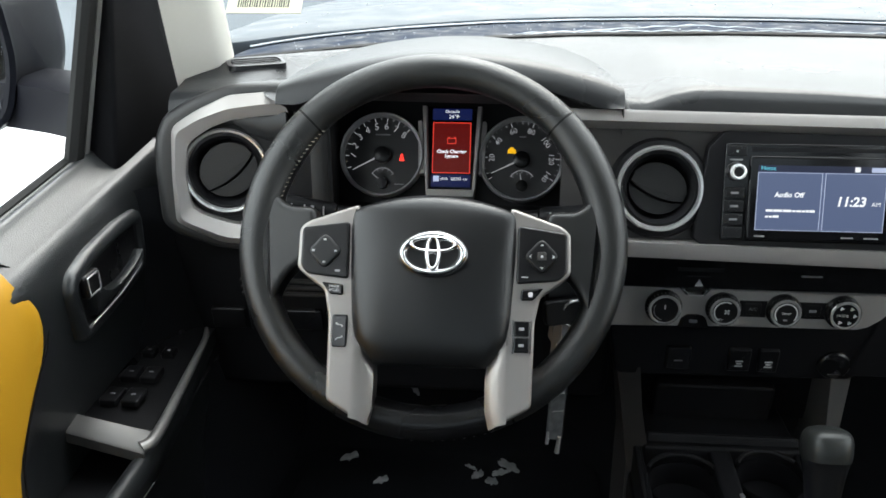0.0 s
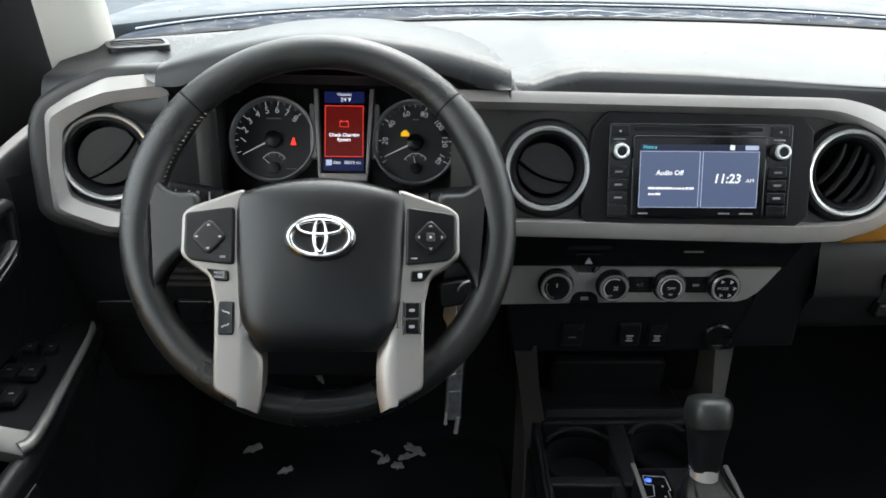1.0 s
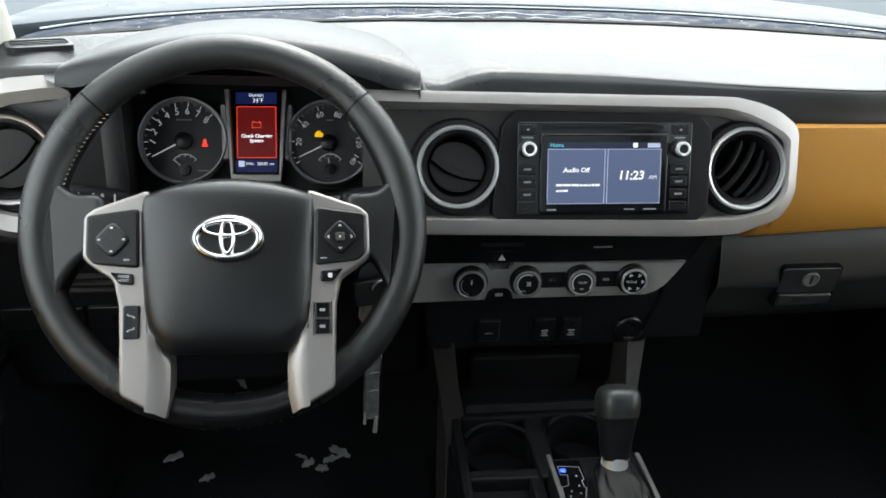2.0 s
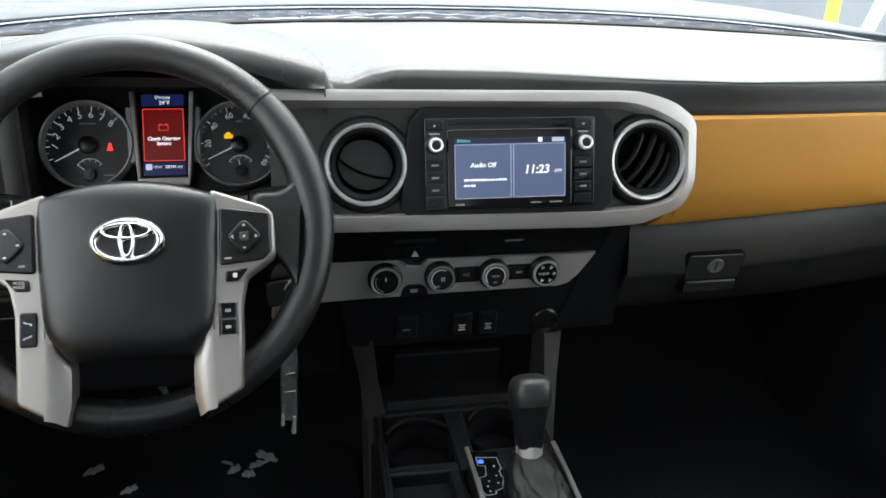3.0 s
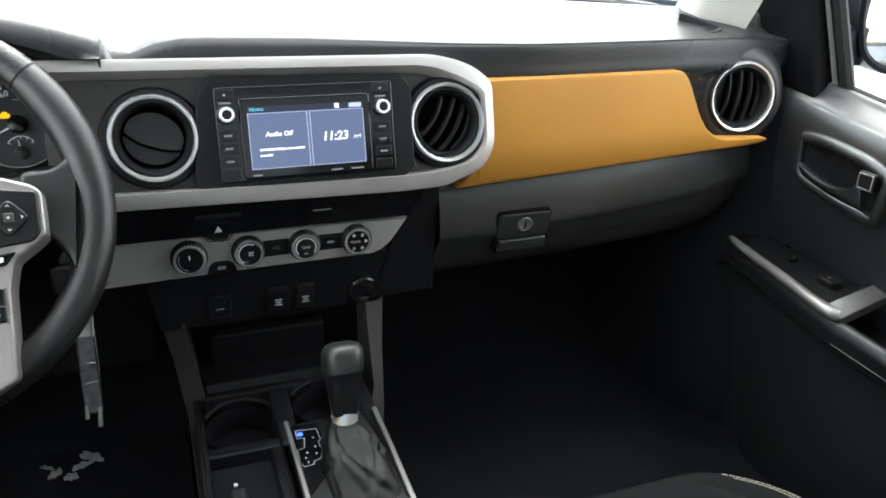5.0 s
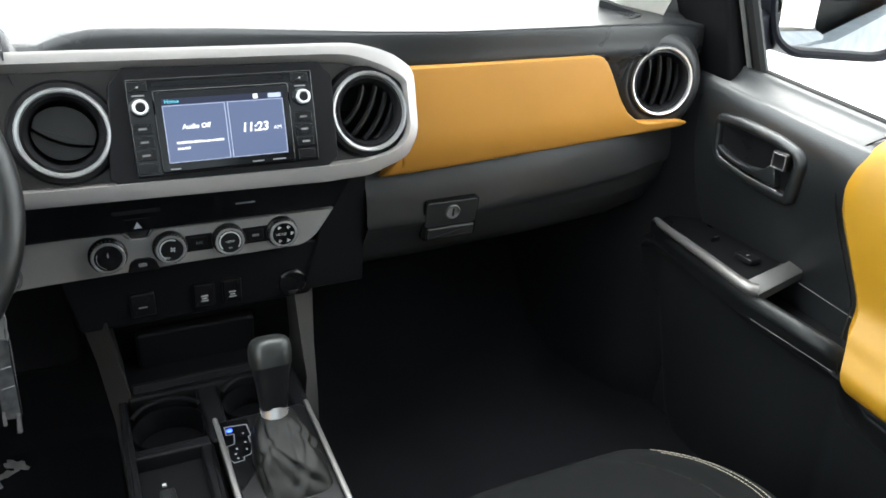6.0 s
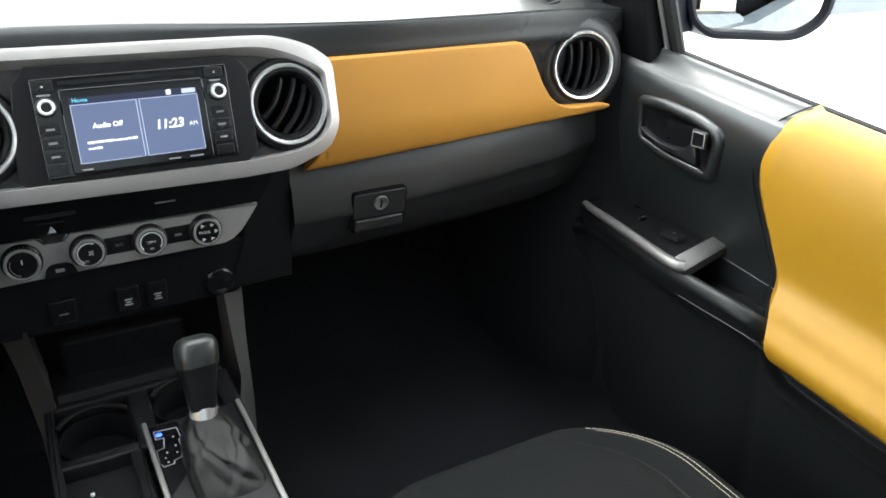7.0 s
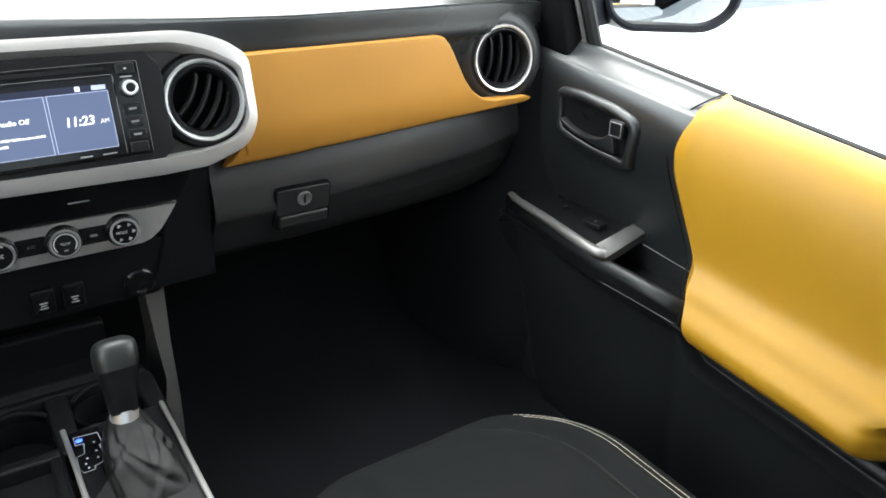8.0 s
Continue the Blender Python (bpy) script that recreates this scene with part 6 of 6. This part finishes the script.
# leather boot with folds
rows = []
nb = 96
FOLDS = [(-2.6, 1.6, 0.0030, 0.12), (-2.15, -1.2, 0.0028, 0.10), (-1.75, -1.9, 0.0040, 0.11), (-1.35, 0.8, 0.0026, 0.09), (-1.0, 1.7, 0.0034, 0.12), (-0.45, -1.4, 0.0034, 0.13), (-0.1, 0.9, 0.0028, 0.12), (0.6, -0.8, 0.0040, 0.22), (2.2, 1.0, 0.0040, 0.2), (3.4, -1.1, 0.0045, 0.18)]
for k in range(37):
    t = k / 36
    cxx, cyy = 0.001 - 0.004 * t, -0.205 + 0.047 * t
    row = []
    for j in range(nb):
        a = 2 * math.pi * j / nb
        ca, sa = math.cos(a), math.sin(a)
        sq = (abs(ca) ** 5 + abs(sa) ** 5) ** (-0.2)
        body = (1 - t) ** 0.62
        rx, ry = 0.035 * body * sq + 0.0128 * (1 - body), 0.047 * body * sq + 0.0130 * (1 - body)
        push = 0.0
        for a0, slope, deep, wide in FOLDS:
            q = (a - a0 - slope * (t - 0.5) + math.pi) % (2 * math.pi) - math.pi
            push += deep * (math.exp(-((q - 0.26) / (wide * 1.5)) ** 2) * 0.7 - math.exp(-(q / wide) ** 2)) * math.sin(math.pi * min(1.0, t * 1.05)) ** 0.7
        sag = 0.0014 * math.sin(2.2 * a + 9 * t) * math.sin(math.pi * t)
        z = 0.962 + 0.042 * t ** 0.85 + 0.0012 * math.sin(11 * t + 2 * a) * math.sin(math.pi * t)
        row.append((cxx + (rx + push + sag) * ca, cyy + (ry + push) * sa, z))
    rows.append(row)
part("boot", Mesh().rings(rows, True, False, True), material("soft_boot_leather", (0.008, 0.008, 0.0075), 0.42, grain=0.35, scale=1100, spot=0.25, spot_scale=60, kind="leather", spec=0.24), gear, "creased black leather boot", 70)
ax0, ax1 = Vector((-0.003, -0.158, 0.998)), Vector((0.004, -0.118, 1.088))
axd = (ax1 - ax0).normalized()
part("collar", Mesh().tube([ax0, ax0 + axd * 0.012], [0.0150, 0.0150], 24), RING, gear, "bright chrome collar")
sec = [(0.010, 0.0140, 0.0140), (0.020, 0.0152, 0.0165), (0.034, 0.0164, 0.0192), (0.046, 0.0182, 0.0214), (0.0545, 0.0200, 0.0230), (0.0560, 0.0212, 0.0240), (0.064, 0.0221, 0.0246), (0.074, 0.0222, 0.0240), (0.080, 0.0208, 0.0218), (0.084, 0.0178, 0.0182), (0.0865, 0.0120, 0.0120)]
sd = Vector((1, 0, 0))
upv = axd.cross(sd).normalized()
rows = [[ax0 + axd * h + sd * (a * math.copysign(abs(math.cos(q)) ** 0.7, math.cos(q))) + upv * (b * math.copysign(abs(math.sin(q)) ** 0.7, math.sin(q))) for q in [2 * math.pi * j / 32 for j in range(32)]] for h, a, b in sec]
kn = part("knob", Mesh().rings(rows[:6], True, True, False), SATIN, gear, "black shifter knob")
part("knob_cap", Mesh().rings(rows[5:], True, False, True), material("dark_grey_cap", (0.026, 0.028, 0.027), 0.33, metal=0.3, grain=0.1, scale=900), kn, "satin grey knob cap")

# ---- passenger seat ----
seat = thing("passenger_seat", "dark charcoal cloth passenger seat with pale double stitching", "seat")
X0, YF = 0.330, -0.233


def seat_edge(sy):
    """Half widths of the cushion, to the left and to the right, sy behind its front edge."""
    left = 0.205 * math.sqrt(1 - (1 - min(1.0, sy / 0.045)) ** 2)
    right = 0.203 * math.sqrt(1 - (1 - min(1.0, sy / 0.152)) ** 2)
    return left, right


def cushion_top(g, sy):
    """A point on the padded top: g from -1 to 1 across."""
    left, right = seat_edge(sy)
    w = left if g < 0 else right
    e = min((1 - abs(g)) * max(w, 0.02), sy * 1.1)
    fall = 1 - min(1.0, e / 0.038)
    z = 0.902 - 0.034 * (1 - math.sqrt(max(0.0, 1 - fall * fall))) - 0.03 * sy
    groove = abs(abs(g) * w - w + 0.075)
    z += 0.006 * math.exp(-((groove - 0.024) / 0.016) ** 2) * min(1.0, sy / 0.08) - 0.004 * math.exp(-(groove / 0.004) ** 2) * min(1.0, sy / 0.06)
    return Vector((X0 + g * w, YF - sy, z))


steps = [0.6 * (k / 39) ** 1.9 + 0.0008 for k in range(40)]
cross = [math.sin(math.pi / 2 * (-1 + 2 * k / 56)) for k in range(57)]
rows = [[cushion_top(g, sy) for g in cross] for sy in steps]
cush = part("cushion", Mesh().grid(rows), CLOTH, seat, "charcoal woven cloth cushion", 80)
skirt = [r[0] for r in rows[::-1]] + rows[0][1:-1] + [r[-1] for r in rows]
mid = Vector((X0, -0.55, 0))
part("side_panel", Mesh().grid([skirt, [p + (p - mid).normalized() * 0.004 - Vector((0, 0, 0.02)) for p in skirt], [p - Vector((0, 0, 0.09)) for p in skirt], [Vector((X0 + (p.x - X0) * 0.93, p.y - 0.01, 0.70)) for p in skirt]]), CLOTH, seat, "", 80)
for e in (0.030, 0.041):
    line = []
    for k in range(90):
        sy = 0.034 + (e - 0.030) * 1.1 + 0.40 * k / 89
        line.append(cushion_top(1 - e / max(seat_edge(sy)[1], 0.02), sy) + Vector((0, 0, 0.0008)))
    st = Mesh()
    for a, b in zip(line, line[1:]):
        st.tube([a, a.lerp(b, 0.78)], 0.00065, 4)
    part("seat_stitching", st, THREAD, cush, "pale double row of stitching")
seam = [cushion_top(1 - 0.075 / max(seat_edge(sy)[1], 0.02) - 0.10 * sy, sy) + Vector((0, 0, 0.0002)) for sy in [0.045 + 0.3 * k / 30 for k in range(31)]]
part("seat_seam", Mesh().tube(seam, 0.0016, 6), RUBBER, cush)
br = []
for j in range(14):
    f = j / 13
    br.append([(0.345 + (0.235 - 0.05 * f ** 2) * g, -0.72 - 0.16 * f + 0.05 * abs(g) ** 2 - 0.03 * (1 - abs(g) ** 4), 0.84 + 0.62 * f) for g in [-1 + 2 * i / 14 for i in range(15)]])
part("backrest", Mesh().grid(br).grid([[(x, y - 0.10, z) for x, y, z in r] for r in br]).rings([[r[0] for r in br], [(r[0][0], r[0][1] - 0.10, r[0][2]) for r in br]], False).rings([[r[-1] for r in br], [(r[-1][0], r[-1][1] - 0.10, r[-1][2]) for r in br]], False), CLOTH, seat)
part("seat_base", Mesh().box((0.345, -0.48, 0.76), (0.40, 0.44, 0.12), 0.01), BLACK, seat)

# ---- footwell trim and scraps on the mat ----
for nm, s in (("kick_trim_left", -1), ("kick_trim_right", 1)):
    m = Mesh().grid([[(s * (x + push + (0.030 if s < 0 else 0.0)), y, z) for x, y in smooth_line([(0.80, -0.02), (0.735, 0.005), (0.700, 0.045), (0.665, 0.10), (0.640, 0.20), (0.63, 0.34), (0.63, 0.56)], 4)] for z, push in ((0.66, 0.0), (0.85, 0.0), (0.97, 0.004), (1.03, 0.012), (1.25, 0.02))])
    structure(nm, m, CARPET, "black trim at the side of the footwell", "trim")


def flake(cx, cy, z, r, tilt=0.0):
    t = thing("paper_scrap", "torn pale grey scrap lying on the black floor mat", "scrap", "scraps on the floor mat")
    ang, asp = random.uniform(0, 3.1), random.uniform(0.45, 0.8)
    o = []
    for k in range(22):
        a = 2 * math.pi * k / 22
        q = r * (0.8 + 0.22 * math.sin(2 * a + ang * 3) + 0.16 * math.sin(5 * a + ang * 7) + random.uniform(-0.12, 0.12))
        o.append((cx + q * (math.cos(a) * math.cos(ang) - asp * math.sin(a) * math.sin(ang)), cy + q * (math.cos(a) * math.sin(ang) + asp * math.sin(a) * math.cos(ang))))
    m = Mesh().rings([[(x, y, z + (y - cy) * tilt + h + random.uniform(0, 0.001)) for x, y in o] for h in (0.0, 0.0015)], True, True, True)
    part("sheet", m, SCRAP, t)


mat_ = Mesh().prism(Frame((-0.40, 0, 0.702), 90), rounded(rect(-0.24, -0.45, 0.24, 0.29), 0.05), 0.0, 0.008, 0.003)
fm = tagged(part("floor_mat", mat_, CARPET), "black carpet mat in the driver's footwell", "mat")
for cx, cy, r in ((-0.568, 0.262, 0.013), (-0.506, 0.207, 0.010), (-0.353, 0.232, 0.012), (-0.33, 0.218, 0.010), (-0.303, 0.257, 0.017), (-0.317, 0.240, 0.011), (-0.365, 0.25, 0.008)):
    flake(cx, cy, 0.711, r * 1.3)
for cx, cy, r in ((-0.471, 0.37, 0.012), (-0.458, 0.382, 0.008)):
    flake(cx, cy, 0.725 + (cy - 0.33) * 1.32 + 0.004, r, 1.32)
